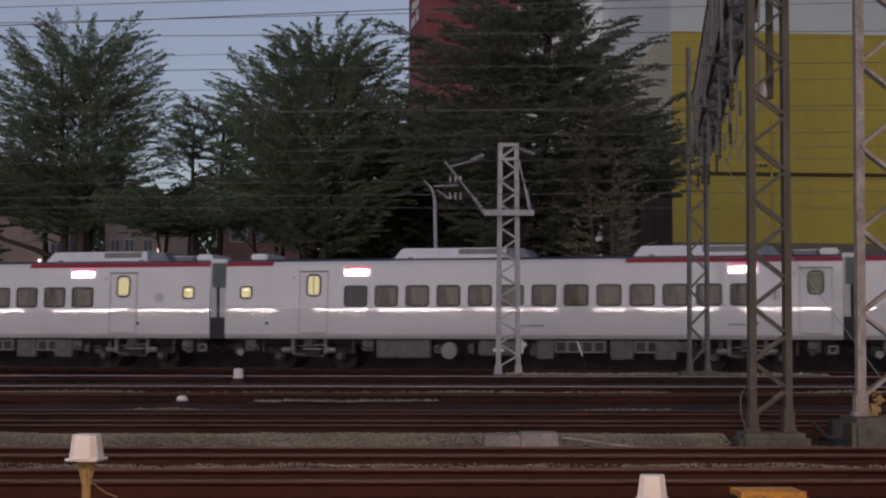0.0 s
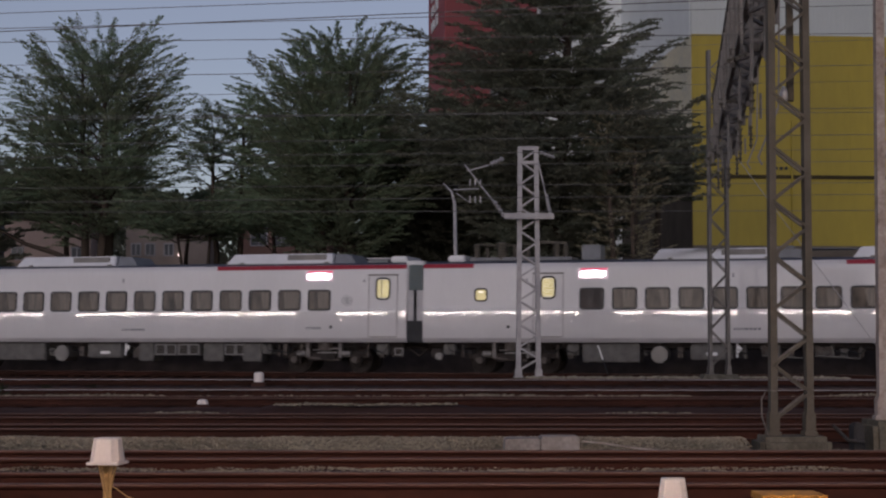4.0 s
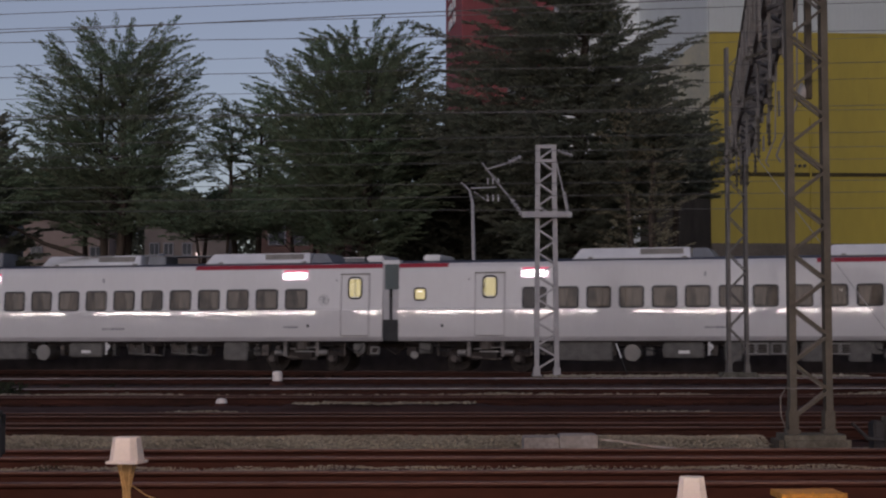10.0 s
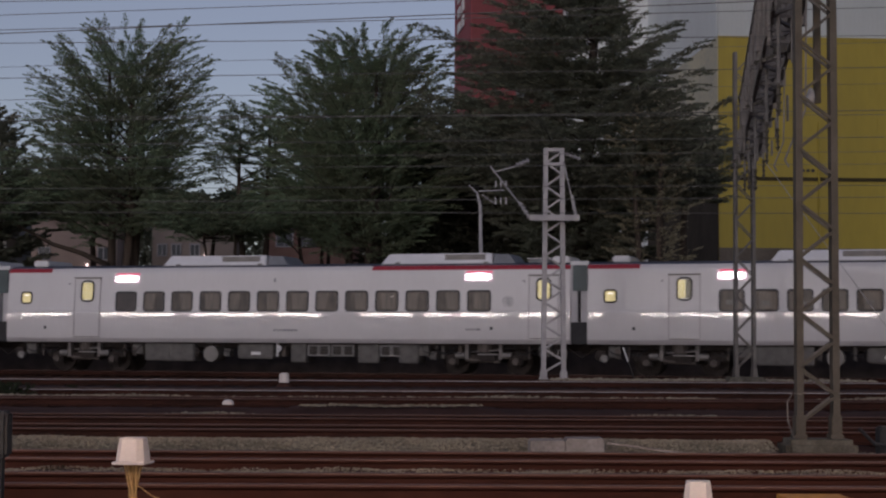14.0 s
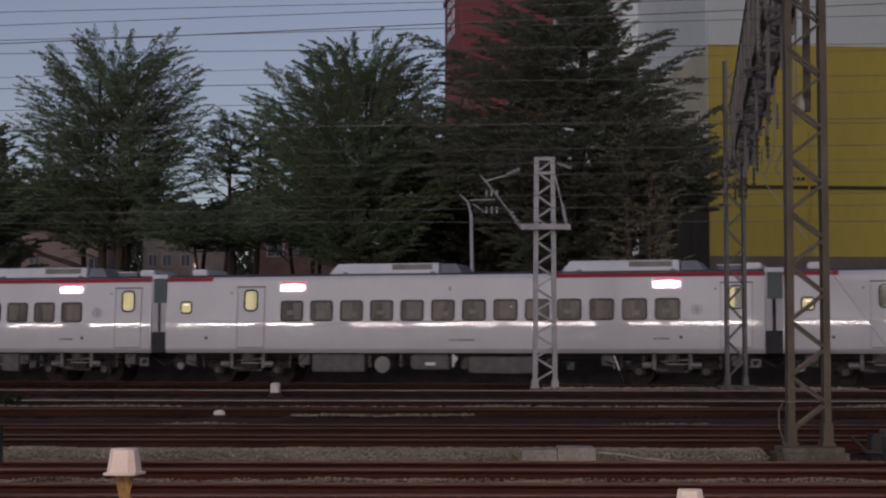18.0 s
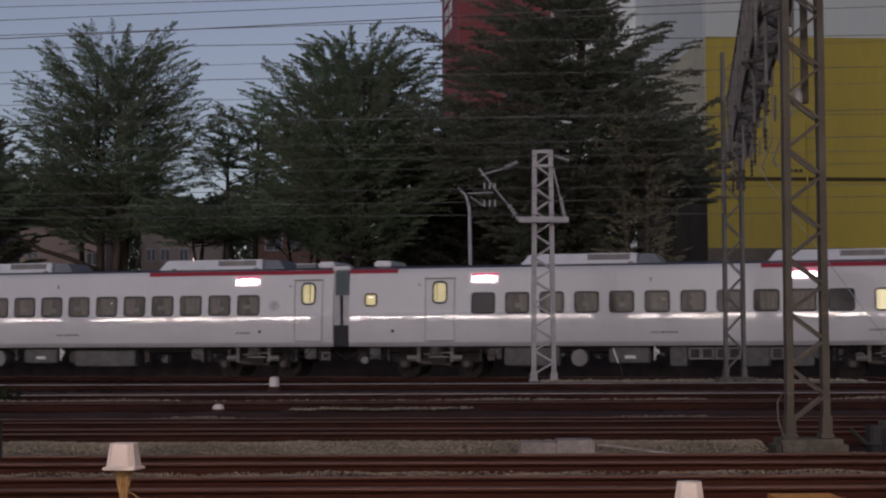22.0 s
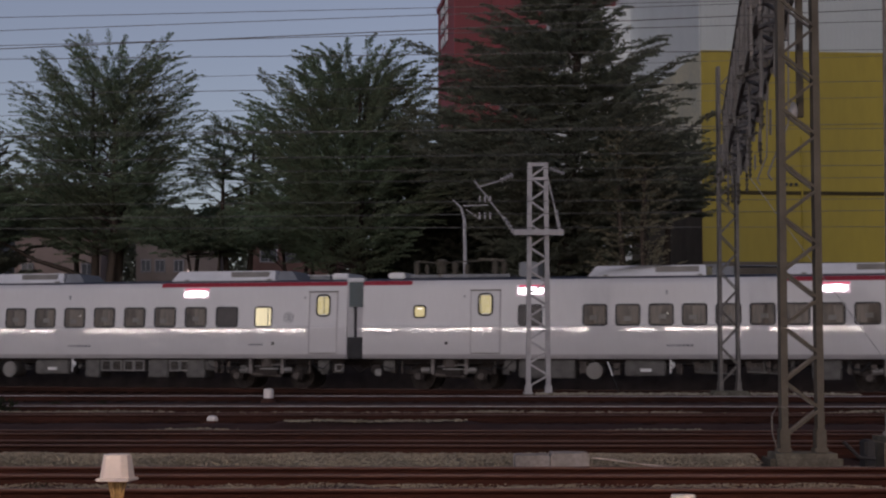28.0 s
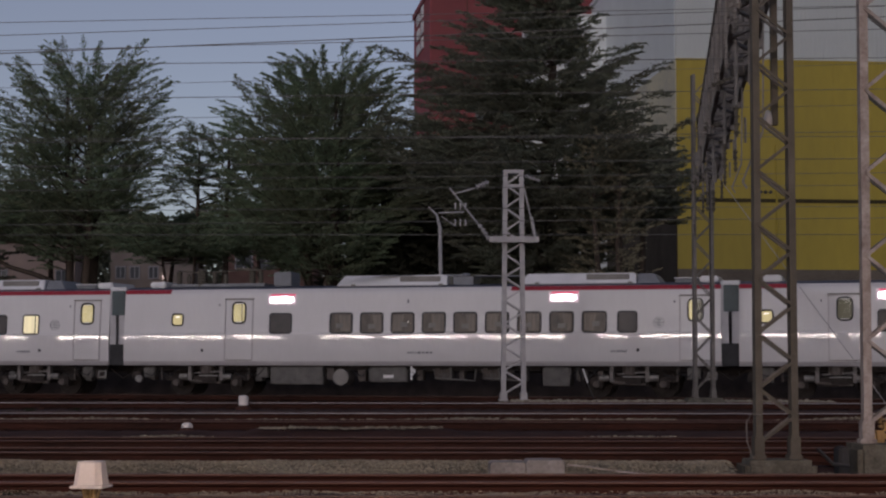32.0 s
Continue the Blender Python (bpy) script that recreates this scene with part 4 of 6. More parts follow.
def car(index, kind, small, door_l, starts, narrow, dark, door_r, logo_x, ac1, ac2, gear, lamps, small_r=None):
    label = "white express train car with a red roof stripe and curtained windows"
    if gear:
        label = "white express train car with high-voltage gear on its roof"
    if any(state == "lit" for _, state in narrow):
        label = "white express train car with one brightly lit narrow window"
    ob = thing("train_car", TRAIN_FRAME, label, "train car", "cars of the passing train")
    holes = []
    for x in starts:
        holes.append((x + 0.03, x + 0.71, 2.11, 2.65))
    for x, _ in narrow:
        holes.append((x + 0.03, x + 0.55, 2.11, 2.65))
    for x in (door_l, door_r):
        holes.append((x - 0.24, x + 0.24, DOOR_LOW - 0.04, DOOR_HIGH + 0.03))
    part("body", body_mesh(holes), None, ob, "glossy white car body")

    def on_side(x, z, out=0.0):
        return pose(x, side_y(z) - out, z, -LEAN, 0, 0)

    for i, x in enumerate(starts):
        w = part("window", MAIN_PANES["dark" if i in dark else "dim"], None, ob, "tinted window with a drawn curtain" if i not in dark else "dark window with a faint glow", on_side(x + 0.37, WIN_Z))
        part("window_frame", MAIN_RING, None, w)
        if i not in dark:
            part("curtain", CURTAINS[(i * 5 + index * 3 + i // 3) % 4], None, w)
            if index in (3, 4, 5):
                part("headrest", HEADREST, None, w, "", pose(-0.05 + 0.05 * ((i + index) % 3), 0, -0.03 * (i % 3)))
        # Lamp glints are put on some panes as small glowing tabs.
        if index >= 2 and (i * 7 + index * 3) % 11 == 3:
            part("lamp_tube", SPARK_MESH, None, w, "lamp glint put on the glass as a glowing tab", pose(-0.2 + 0.1 * ((i * 3 + index) % 5), 0.0, 0.03 + 0.04 * ((i + index) % 4)) @ Matrix.Diagonal((0.18, 1, 0.6, 1)))
    for x, state in narrow:
        w = part("window", NARROW_PANE[state], None, ob, "brightly lit narrow window" if state == "lit" else "dark narrow window", on_side(x + 0.3, WIN_Z))
        part("window_frame", NARROW_RING, None, w)
        if state == "lit":
            part("window_bar", box(bmesh.new(), 0.15, 0.18, -0.016, 0.0, -0.29, 0.29), RUBBER, w)
    for x in [small] + ([small_r] if small_r else []):
        w = part("small_window", SMALL_PANE, None, ob, "small square lit window", on_side(x, 2.52))
        part("window_frame", SMALL_RING, None, w)
        part("lamp_tube", SPARK_MESH, None, w, "bright glowing tab on the small window", pose(0.0, 0, 0.09))
    for x in (door_l, door_r):
        d = part("door", DOOR_LEAF, None, ob, "white plug door with a rounded window", pose(x, 0, 0))
        part("door_jamb", DOOR_JAMB, None, d, "", pose(-0.485, 0, 0))
        part("door_jamb", DOOR_JAMB, None, d, "", pose(0.485, 0, 0))
        part("door_header", DOOR_HEAD, None, d)
        part("door_sill", DOOR_SILL, None, d)
        part("door_window", DOOR_PANE, None, d, "clear door window", on_side(0, 2.74, 0.014))
        v = part("vestibule_lining", VEST_LIT, None, ob, "brightly glowing vestibule lining", pose(x, 0, 0))
        part("far_door", VEST_FAR, None, v)
        part("grab_rail", VEST_RAIL, None, v)
        part("window_frame", DOOR_RING, None, d, "", on_side(0, 2.74, 0.014))
    for x in lamps:
        f = part("display_frame", DISPLAY_HALO, None, ob, "", on_side(x, 3.18))
        part("display", DISPLAY_MESH, None, f, "glaring white destination display")
        part("display_header", DISPLAY_TOP, None, f)
    part("emblem", LOGO, None, ob, "grey round emblem", on_side(logo_x, 2.36))
    part("red_stripe", STRIPE_LONG, None, ob, "dark red roof-edge stripe", pose(13.6, 0, 0))
    part("red_stripe", STRIPE_SHORT, None, ob, "dark red roof-edge stripe", pose(0.27, 0, 0))
    for x in (ac1, ac2):
        a = part("air_conditioner", AC_CASE, None, ob, "pale grey roof air conditioner", pose(x, 0, 0))
        if gear and x == ac1:
            part("roof_box", AC_BOX, None, a, "grey roof box with a flanged lid")
        else:
            part("shroud", AC_SHROUD, None, a)
        part("louvre", AC_LOUVRE, None, a)
        for foot in (0.62, 3.6):
            part("bracket", AC_FEET, None, a, "", pose(foot, 0, 0))
        part("trim_strip", AC_TRIM, None, a)
    part("roof_vent", VENT, None, ob, "", pose(18.75, 0, 0))
    part("vent_lid", VENT_LID, None, ob, "", pose(18.75, 0, 0))
    part("roof_cover", COVER, None, ob, "", pose(18.75, 0, 0))
    part("roof_cover", COVER, None, ob, "", pose(0.2, 0, 0))
    if gear:
        roof_gear(ob, 1.75)
    part("marking", BARS, None, ob, "small grey marking bars", pose(10.2, 0, 1.42))
    part("marking", BARS, None, ob, "small grey marking bars", pose(16.8, 0, 1.46) @ Matrix.Diagonal((0.6, 1, 1, 1)))
    part("socket", SOCKET, None, ob, "", pose(17.65, 0, 1.5))
    part("socket", SOCKET, None, ob, "", pose(small + 0.75 if not gear else small + 0.9, 0, 1.5))
    part("side_lamp", SIDE_LAMP, None, ob, "", on_side(10.2, 3.08))
    for x in (door_l - 0.7, door_r - 0.65):
        part("side_lamp", SIDE_LAMP, None, ob, "", on_side(x, 3.0) @ Matrix.Diagonal((1, 1, 0.5, 1)))
    # underframe
    part("underframe", UNDERS["sill"], None, ob)
    part("equipment_case", UNDERS["big"], None, ob, "dusty grey equipment case", pose(5.46, 0, 0))
    part("air_tank", UNDERS["tank"], None, ob, "round metal air tank", pose(7.63, 0, 0))
    b = part("battery_case", UNDERS["box"], None, ob, "grey battery case with a white plate", pose(8.85, 0, 0))
    part("rating_plate", UNDERS["label"], None, b)
    part("pipe_valve", UNDERS["valve"], None, ob, "", pose(10.3, 0, 0))
    if kind == "fans":
        part("relay_case", UNDERS["panel"], None, ob, "", pose(10.76, 0, 0))
        for x in (11.32, 12.16, 13.84):
            f = part("fan_case", UNDERS["fan"], None, ob, "", pose(x, 0, 0))
            part("fan_grille", UNDERS["grille"], None, f)
            part("fan_frame", UNDERS["fan_frame"], None, f, "pale square fan frames")
        part("relay_case", UNDERS["panel"], None, ob, "", pose(13.1, 0, 0) @ Matrix.Diagonal((1.35, 1, 1, 1)))
        part("relay_case", UNDERS["panel"], None, ob, "", pose(14.5, 0, 0) @ Matrix.Diagonal((1.25, 1, 1, 1)))
    elif kind == "case":
        part("equipment_case", UNDERS["big"], None, ob, "long grey equipment case", pose(10.8, 0, 0) @ Matrix.Diagonal((1.25, 1, 0.92, 1)))
    else:
        for x in (11.0, 12.6):
            g = part("gear_pipe", UNDERS["gear"], None, ob, "", pose(x, 0, 0))
            for k in range(7):
                part("gear_unit", UNDERS["unit%d" % k], None, g)
        part("relay_case", UNDERS["panel"], None, ob, "", pose(14.6, 0, 0) @ Matrix.Diagonal((1.6, 1, 1, 1)))
    r3 = random.Random(index + 50)
    for x in (7.3, 8.42, 10.42, 15.55, 15.95, 16.4, 4.95, 1.2, 19.2) + (() if kind == "fans" else (13.3, 14.0)):
        k = r3.randrange(7)
        part("gear_unit", UNDERS["unit%d" % k], None, ob, "", pose(x - UNIT_X[k] + r3.uniform(-0.1, 0.1), r3.uniform(-0.15, 0.0), r3.uniform(-0.05, 0.03)))
        part("hose", SUSPENSION["hose"], None, ob, "", pose(x + r3.uniform(-0.2, 0.2), 0, 0.02))
    for x in (3.15, CAR - 3.15):
        g = part("bogie", BOGIE, None, ob, "grimy dark bogie", pose(x, 0, 0))
        for piece, dx in (("air_spring", 0), ("side_bracket", -0.56), ("side_bracket", 0.56), ("link_rod", 0), ("axle_end", -1.05), ("axle_end", 1.05), ("damper", -1.6), ("damper", 1.5), ("sand_box", 2.0), ("sand_box", -2.05), ("yaw_damper", 0.1), ("brake_cylinder", 0.75), ("brake_cylinder", -0.8), ("spring_plate", 0.12), ("brake_case", 0.12), ("hose", 1.3), ("hose", -1.35), ("brake_cylinder", 2.5)):
            part(piece, SUSPENSION[piece], None, g, "", pose(dx, 0, 0))
        for dx in (-1.05, 1.05):
            WHEELS.append(part("wheelset", WHEELSET, None, g, "", pose(dx, 0, 0.43)))
    part("coupler", COUPLER, None, ob)
    part("end_valve", END_VALVE, None, ob, "pale round valve cover")
    part("jumper_frame", JUMPER, None, ob, "pale cable frame")
    for k in range(6):
        part("bellows_fold", BELL, None, ob, "", pose(-0.2 + k * 0.08, 0, 0))
    part("end_fairing", FAIR_UP, None, ob)
    part("end_cover", FAIR_LOW, None, ob)
    part("corner_post", POST, None, ob)
    part("corner_post", POST, None, ob, "", pose(0.325, 0, 0))
    part("end_cap", END_CAP, None, ob)
    CARS.append((ob, index))
    return ob


WHEELS, CARS = [], []
PLAIN = [4.42 + 1.037 * k for k in range(13)]
SHORT = [5.42 + 1.04 * k for k in range(12)]
WIDE = [4.43 + 1.12 * k for k in range(11)]
GAPPED = [5.48] + [7.57 + 1.042 * k for k in range(9)]
car(-1, "fans", 3.0, 4.0, [4.86 + 1.037 * k for k in range(11)], [], (0,), 17.1, 18.42, 6.0, 13.97, False, (15.6, 5.2), 19.45)
car(0, "fans", 1.0, 3.35, PLAIN, [], (0,), 19.42, 18.2, 5.92, 13.76, False, (4.82, 17.22))
car(1, "gear", 2.2, 4.39, SHORT, [], (0,), 19.28, 18.2, 7.6, 13.76, True, (5.82, 17.18))
car(2, "fans", 1.0, 3.33, PLAIN, [], (0,), 19.36, 18.2, 5.92, 13.76, False, (4.8, 17.2))
car(3, "case", 1.0, 3.33, PLAIN, [], (), 19.36, 18.15, 5.92, 13.76, False, (4.8, 17.2))
car(4, "fans", 1.02, 3.36, WIDE, [(17.0, "lit")], (0, 10), 19.4, 18.2, 5.92, 13.76, False, (4.84, 14.87))
car(5, "gear", 2.2, 4.39, GAPPED, [(17.02, "dim")], (0,), 19.44, 18.3, 7.6, 13.76, True, (5.88, 15.3))
car(6, "fans", 1.1, 3.44, PLAIN, [], (0,), 19.4, 18.2, 5.92, 13.76, False, (4.85, 17.2))


# ---------------------------------------------------------------- masts and overhead line
def lattice(name, x, y, z0, top, w0, w1, leg, panel, material, label, turn=0.0, block=None, cap=True, deep=0.3, base=None, first=None):
    """Square lattice mast: four legs, zigzag lacing on each face, a concrete footing."""
    ob = thing(name, pose(x, y, z0, 0, 0, turn), label, "catenary mast", "catenary masts")
    h = top - z0

    def half(z):
        return (w0 + (w1 - w0) * z / h) / 2

    a, b = half(0), half(h)
    for sx in (-1, 1):
        bm = bmesh.new()
        slab_bar(bm, (sx * a, 0, 0), (sx * b, 0, h), leg, deep)
        part("leg", bm, material, ob)
        bm = bmesh.new()
        box(bm, sx * a - leg * 1.0, sx * a + leg * 1.0, -deep * 0.7, deep * 0.7, 0, 0.05, 0.01)
        box(bm, sx * a - leg * 0.75, sx * a + leg * 0.75, -deep * 0.62, deep * 0.62, 0.05, 0.24, 0.01)
        part("foot_plate", bm, material, ob)
    n = int(round(h / panel))
    for i in range(n):
        za, zb = 0.2 + (h - 0.25) * i / n, 0.2 + (h - 0.25) * (i + 1) / n
        if first is not None:
            za, zb = first + panel * i, first + panel * (i + 1)
        a, b = half(za), half(zb)
        s = 1 if i % 2 else -1
        for face in (-1, 1):
            bm = bmesh.new()
            slab_bar(bm, (s * a, face * deep * 0.5, za), (-s * b, face * deep * 0.5, zb), leg * 0.4, 0.02)
            # Far lacing takes dark steel: its shade is put into the colour.
            part("brace", bm, material if face < 0 else GALV_DARK, ob)
    if cap:
        b = half(h)
        for z in (h, h - 0.42):
            bm = bmesh.new()
            slab_bar(bm, (-b - leg / 2, 0, z), (b + leg / 2, 0, z), 0.1, deep + 0.03)
            part("cap_frame", bm, material, ob)
    if block:
        bw, bh = block
        bm = box(bmesh.new(), -bw / 2, bw / 2, -bw * 0.4, bw * 0.4, -bh, 0, 0.055)
        for v in bm.verts:
            v.co += Vector((noise.noise(v.co * 3) * 0.02, noise.noise(v.co * 3 + Vector((5, 0, 0))) * 0.02, 0))
        part("footing", bm, base or DARK_CONC, ob, "rough concrete footing")
    return ob


def ribbed(length, r, sheds):
    """Profile of a ribbed insulator."""
    prof = [(r * 0.35, 0)]
    for k in range(sheds):
        z = length * (k + 0.35) / sheds
        prof += [(r * 0.45, z - length * 0.12 / sheds), (r, z), (r * 0.55, z + length * 0.3 / sheds)]
    return prof + [(r * 0.35, length), (r * 0.05, length)]


def insulator(bm, a, b, r, sheds=4):
    a, b = Vector(a), Vector(b)
    before = set(bm.verts)
    lathe(bm, ribbed((b - a).length, r, sheds), 10)
    q = (b - a).to_track_quat("Z", "Y").to_matrix().to_4x4()
    bmesh.ops.transform(bm, matrix=Matrix.Translation(a) @ q, verts=[v for v in bm.verts if v not in before])


lattice_far = lattice("catenary_mast", 8.3, 47.2, 0.12, 9.2, 0.5, 0.48, 0.085, 0.52, GALV_DARK, "slim dark lattice mast carrying a portal beam", block=(1.05, 0.42), cap=False)
MID = lattice("catenary_mast", 3.07, 48.6, 0.0, 6.58, 0.58, 0.46, 0.13, 0.34, GALV, "light galvanised lattice mast between tracks", block=(0.95, 0.3))
FIT = pose(0, 0, -0.16)  # how far below the mast top its fittings hang
bm = bmesh.new()
box(bm, -0.72, 0.72, -0.4, -0.26, 4.68, 4.85, 0.015)
part("crossbar", bm, GALV, MID, "horizontal steel bracket beam", FIT)
bm = bmesh.new()
bar(bm, (0.25, -0.33, 6.4), (0.62, -0.33, 4.8), 0.045, None, 6)
bar(bm, (0.62, -0.33, 4.75), (0.5, -0.33, 5.4), 0.1, None, 8)
part("stay_rod", bm, GALV, MID, "", FIT)
bm = bmesh.new()
bar(bm, (-0.75, -0.33, 4.85), (-1.85, -0.33, 6.25), 0.055, None, 8)
bar(bm, (-1.75, -0.33, 6.05), (-0.9, -0.33, 6.3), 0.05, None, 8)
part("cantilever_arm", bm, GALV, MID, "", FIT)
for a, b, r in (((-0.7, -0.33, 4.75), (-1.0, -0.33, 5.2), 0.09), ((-1.1, -0.33, 6.25), (-0.72, -0.33, 6.42), 0.1), ((0.3, -0.33, 6.6), (0.75, -0.33, 6.45), 0.07)):
    bm = bmesh.new()
    insulator(bm, a, b, r)
    part("insulator", bm, GALV, MID, "pale ribbed insulator", FIT)
bm = bmesh.new()
bar(bm, (0.1, -0.2, 6.6), (5.2, -0.4, -0.45), 0.022, None, 6)
part("guy_wire", bm, GALV, lattice_far, "slanting steel guy wire")

NEAR = lattice("catenary_mast", 3.795, 17.4, 0.05, 8.9, 0.37, 0.34, 0.07, 0.2813, GALV_OLD, "tall brown-grey lattice mast on a concrete footing", block=(0.73, 0.38), cap=False, deep=0.15, base=DARK_CONC, first=0.161)
lattice("catenary_mast", 5.16, 17.9, 0.19, 8.9, 0.58, 0.52, 0.09, 0.45, GALV_PALE, "pale stained lattice mast on a tall concrete footing", block=(0.95, 0.6), cap=False, deep=0.12)
bm = bmesh.new()
sweep(bm, [Vector((-0.2, -0.2, 0.46)), Vector((-0.3, -0.24, 0.47)), Vector((-0.36, -0.28, 0.38)), Vector((-0.36, -0.3, 0.2)), Vector((-0.3, -0.3, 0.02))], [0.007] * 5, 6)
part("earth_wire", bm, GALV_DARK, NEAR)
part("tension_rod", box(bmesh.new(), 0.04, 0.11, 0.2, 0.27, 3.48, 8.7, 0.006), GALV_OLD, NEAR)
part("rod_insulator", lathe(bmesh.new(), [(0.01, 3.46), (0.04, 3.48), (0.045, 3.55), (0.03, 3.62), (0.01, 3.64)]), CERAMIC, NEAR, "small white insulator", pose(0.0, 0.2, 0), smooth=True)


def portal(a, b, z, w, h, n):
    """Box truss between two masts, with droppers and insulators for the wires."""
    a, b = Vector((*a, z)), Vector((*b, z))
    d = (b - a).normalized()
    side = Vector((d.y, -d.x, 0))
    ob = thing("portal_beam", Matrix.Translation(a), "dark steel truss portal beam hung with insulators", "portal beam")
    length = (b - a).length

    def at(t, s, up):
        return d * (t * length) + side * (s * w / 2) + Vector((0, 0, up * h))

    for s in (-1, 1):
        for up in (0, 1):
            bm = bmesh.new()
            bar(bm, at(-0.01, s, up), at(1.02, s, up), 0.07)
            part("chord", bm, PORTAL_STEEL, ob)
    for i in range(n):
        t0, t1 = i / n, (i + 1) / n
        bm = bmesh.new()
        f = i % 2
        for s in (-1, 1):
            bar(bm, at(t0, s, f), at(t1, s, 1 - f), 0.045)
            bar(bm, at(t0, s, 0), at(t0, s, 1), 0.04)
        for up in (0, 1):
            bar(bm, at(t0, -1 if f else 1, up), at(t1, 1 if f else -1, up), 0.05)
            bar(bm, at(t0, -1, up), at(t0, 1, up), 0.05)
        part("brace", bm, PORTAL_STEEL, ob)
    return ob, at


BEAM, beam_at = portal((8.42, 47.2), (3.97, 17.4), 6.2, 0.44, 1.65, 26)
rnd = random.Random(77)
for k in range(11):  # cable runs and pipes along the beam
    s0, u0 = rnd.uniform(-0.9, 0.9), rnd.uniform(0.02, 0.98)
    bm = bmesh.new()
    sweep(bm, [beam_at(0.1 * i, s0 + rnd.uniform(-0.08, 0.08), u0 + rnd.uniform(-0.03, 0.03)) for i in range(11)], [rnd.uniform(0.015, 0.035)] * 11, 5)
    part("cable_run", bm, PORTAL_STEEL if k % 3 else GALV_DARK, BEAM)
for k in range(9):  # posts standing along one side
    p = beam_at(0.06 + 0.105 * k, -1.15, 0)
    part("side_post", box(bmesh.new(), p.x - 0.06, p.x + 0.06, p.y - 0.06, p.y + 0.06, -0.15, 1.5 + 0.1 * (k % 3), 0.008), PORTAL_STEEL, BEAM)
    bm = bmesh.new()
    q = beam_at(0.1 + 0.1 * k, rnd.uniform(-0.8, 0.8), rnd.uniform(-0.1, 0.9))
    box(bm, q.x - 0.1, q.x + 0.1, q.y - 0.1, q.y + 0.1, q.z, q.z + rnd.uniform(0.15, 0.4), 0.02)
    part("terminal_box", bm, GALV_DARK, BEAM)
for t, drop, s in ((0.03, 0.5, 1), (0.09, 0.3, -1), (0.16, 0.8, 1), (0.24, 0.4, -0.6), (0.3, 1.2, 0.9), (0.36, 0.5, -1), (0.52, 1.0, 0.9), (0.7, 1.1, 1)):
    p = beam_at(t, s, 0)
    bm = bmesh.new()
    bar(bm, p + Vector((0.1, 0, 1.2)), p + Vector((0.1, 0, -drop)), 0.06, None, 8)
    bar(bm, p + Vector((0.1, 0, -drop * 0.6)), p + Vector((-0.35, 0, -drop * 0.75)), 0.04, None, 8)
    bar(bm, p + Vector((0.32, 0, 0.2)), p + Vector((0.32, 0, -drop * 0.7)), 0.06, None, 8)
    box(bm, p.x - 0.1, p.x + 0.14, p.y - 0.12, p.y + 0.12, 0.3, 0.7, 0.03)
    part("drop_post", bm, PORTAL_STEEL, BEAM)
    for a, b, r in (((0.1, -drop), (0.1, -drop - 0.5), 0.055), ((-0.3, -drop * 0.72), (0.05, -drop * 0.6), 0.05)):
        bm = bmesh.new()
        insulator(bm, p + Vector((a[0], 0, a[1])), p + Vector((b[0], 0, b[1])), r)
        part("insulator", bm, GALV_OLD, BEAM, "ribbed grey insulator")


for x0, z0, x1, z1, y in ((4.68, 3.57, 4.97, 4.27, 23.4), (6.02, 4.3, 6.2, 4.75, 31.1)):  # arms that hold the wires sideways
    bm = bmesh.new()
    o = Vector((8.42, 47.2, 6.2))
    bar(bm, Vector((x0, y, z0)) - o, Vector((x1, y, z1)) - o, 0.03, None, 8)
    bar(bm, Vector((x0, y, z0)) - o, Vector((x0 + 0.06, y, z0 - 0.1)) - o, 0.03, None, 8)
    bar(bm, Vector((x1, y, z1)) - o, Vector((x1 + 0.03, y, 6.3)) - o, 0.028, None, 8)
    part("registration_arm", bm, PORTAL_STEEL, BEAM)


def wire(depth, left, right, r):
    """An overhead wire across the view, given by its heights at 14.6 degrees to either side."""
    bm = bmesh.new()
    half = depth * 0.2613
    n = 30
    pts = []
    for i in range(n + 1):
        k = -4 + 8 * i / n
        pts.append(Vector((half * k, depth, (left + right) / 2 + (right - left) / 2 * max(-3, min(3, k)))))
    sweep(bm, pts, [r * 0.8] * len(pts), 5)
    ob = solid("overhead_wire", bm, WIRE, "thin dark overhead line wire", "wire", "overhead wires")
    # hanger from the portal beam
    t = (47.2 - depth) / (47.2 - 17.4)
    x = 8.03 + (3.56 - 8.03) * t
    z = (left + right) / 2 + (right - left) / 2 * x / half
    bm = bmesh.new()
    bar(bm, (x, depth, 6.25), (x, depth, z + 0.3), 0.035, None, 6)
    part("hanger", bm, PORTAL_STEEL, ob)
    bm = bmesh.new()
    insulator(bm, (x, depth, z + 0.32), (x, depth, z), 0.05)
    part("insulator", bm, PORTAL_STEEL, ob)


def at_height(depth, y):
    return EYE_HEIGHT + (607 - y) * depth / 3000


for depth, yl, yr, r in ((21.5, 24, -38, 0.006), (20.4, 57, -18, 0.008), (20.8, 51, 3, 0.006), (23.45, 75, 54, 0.007), (23.2, 118, 66, 0.004), (26.5, 138, 111, 0.0075),
                         (31.1, 177, 140, 0.006), (31.2, 215, 188, 0.009), (34.0, 208, 196, 0.009), (36.5, 258, 236, 0.011), (36.6, 282, 262, 0.009), (41.0, 300, 284, 0.009),
                         (46.3, 336, 322, 0.011), (46.4, 361, 343, 0.012), (47.0, 378, 372, 0.012), (19.5, 0, -40, 0.005)):
    wire(depth, at_height(depth, yl), at_height(depth, yr), r)


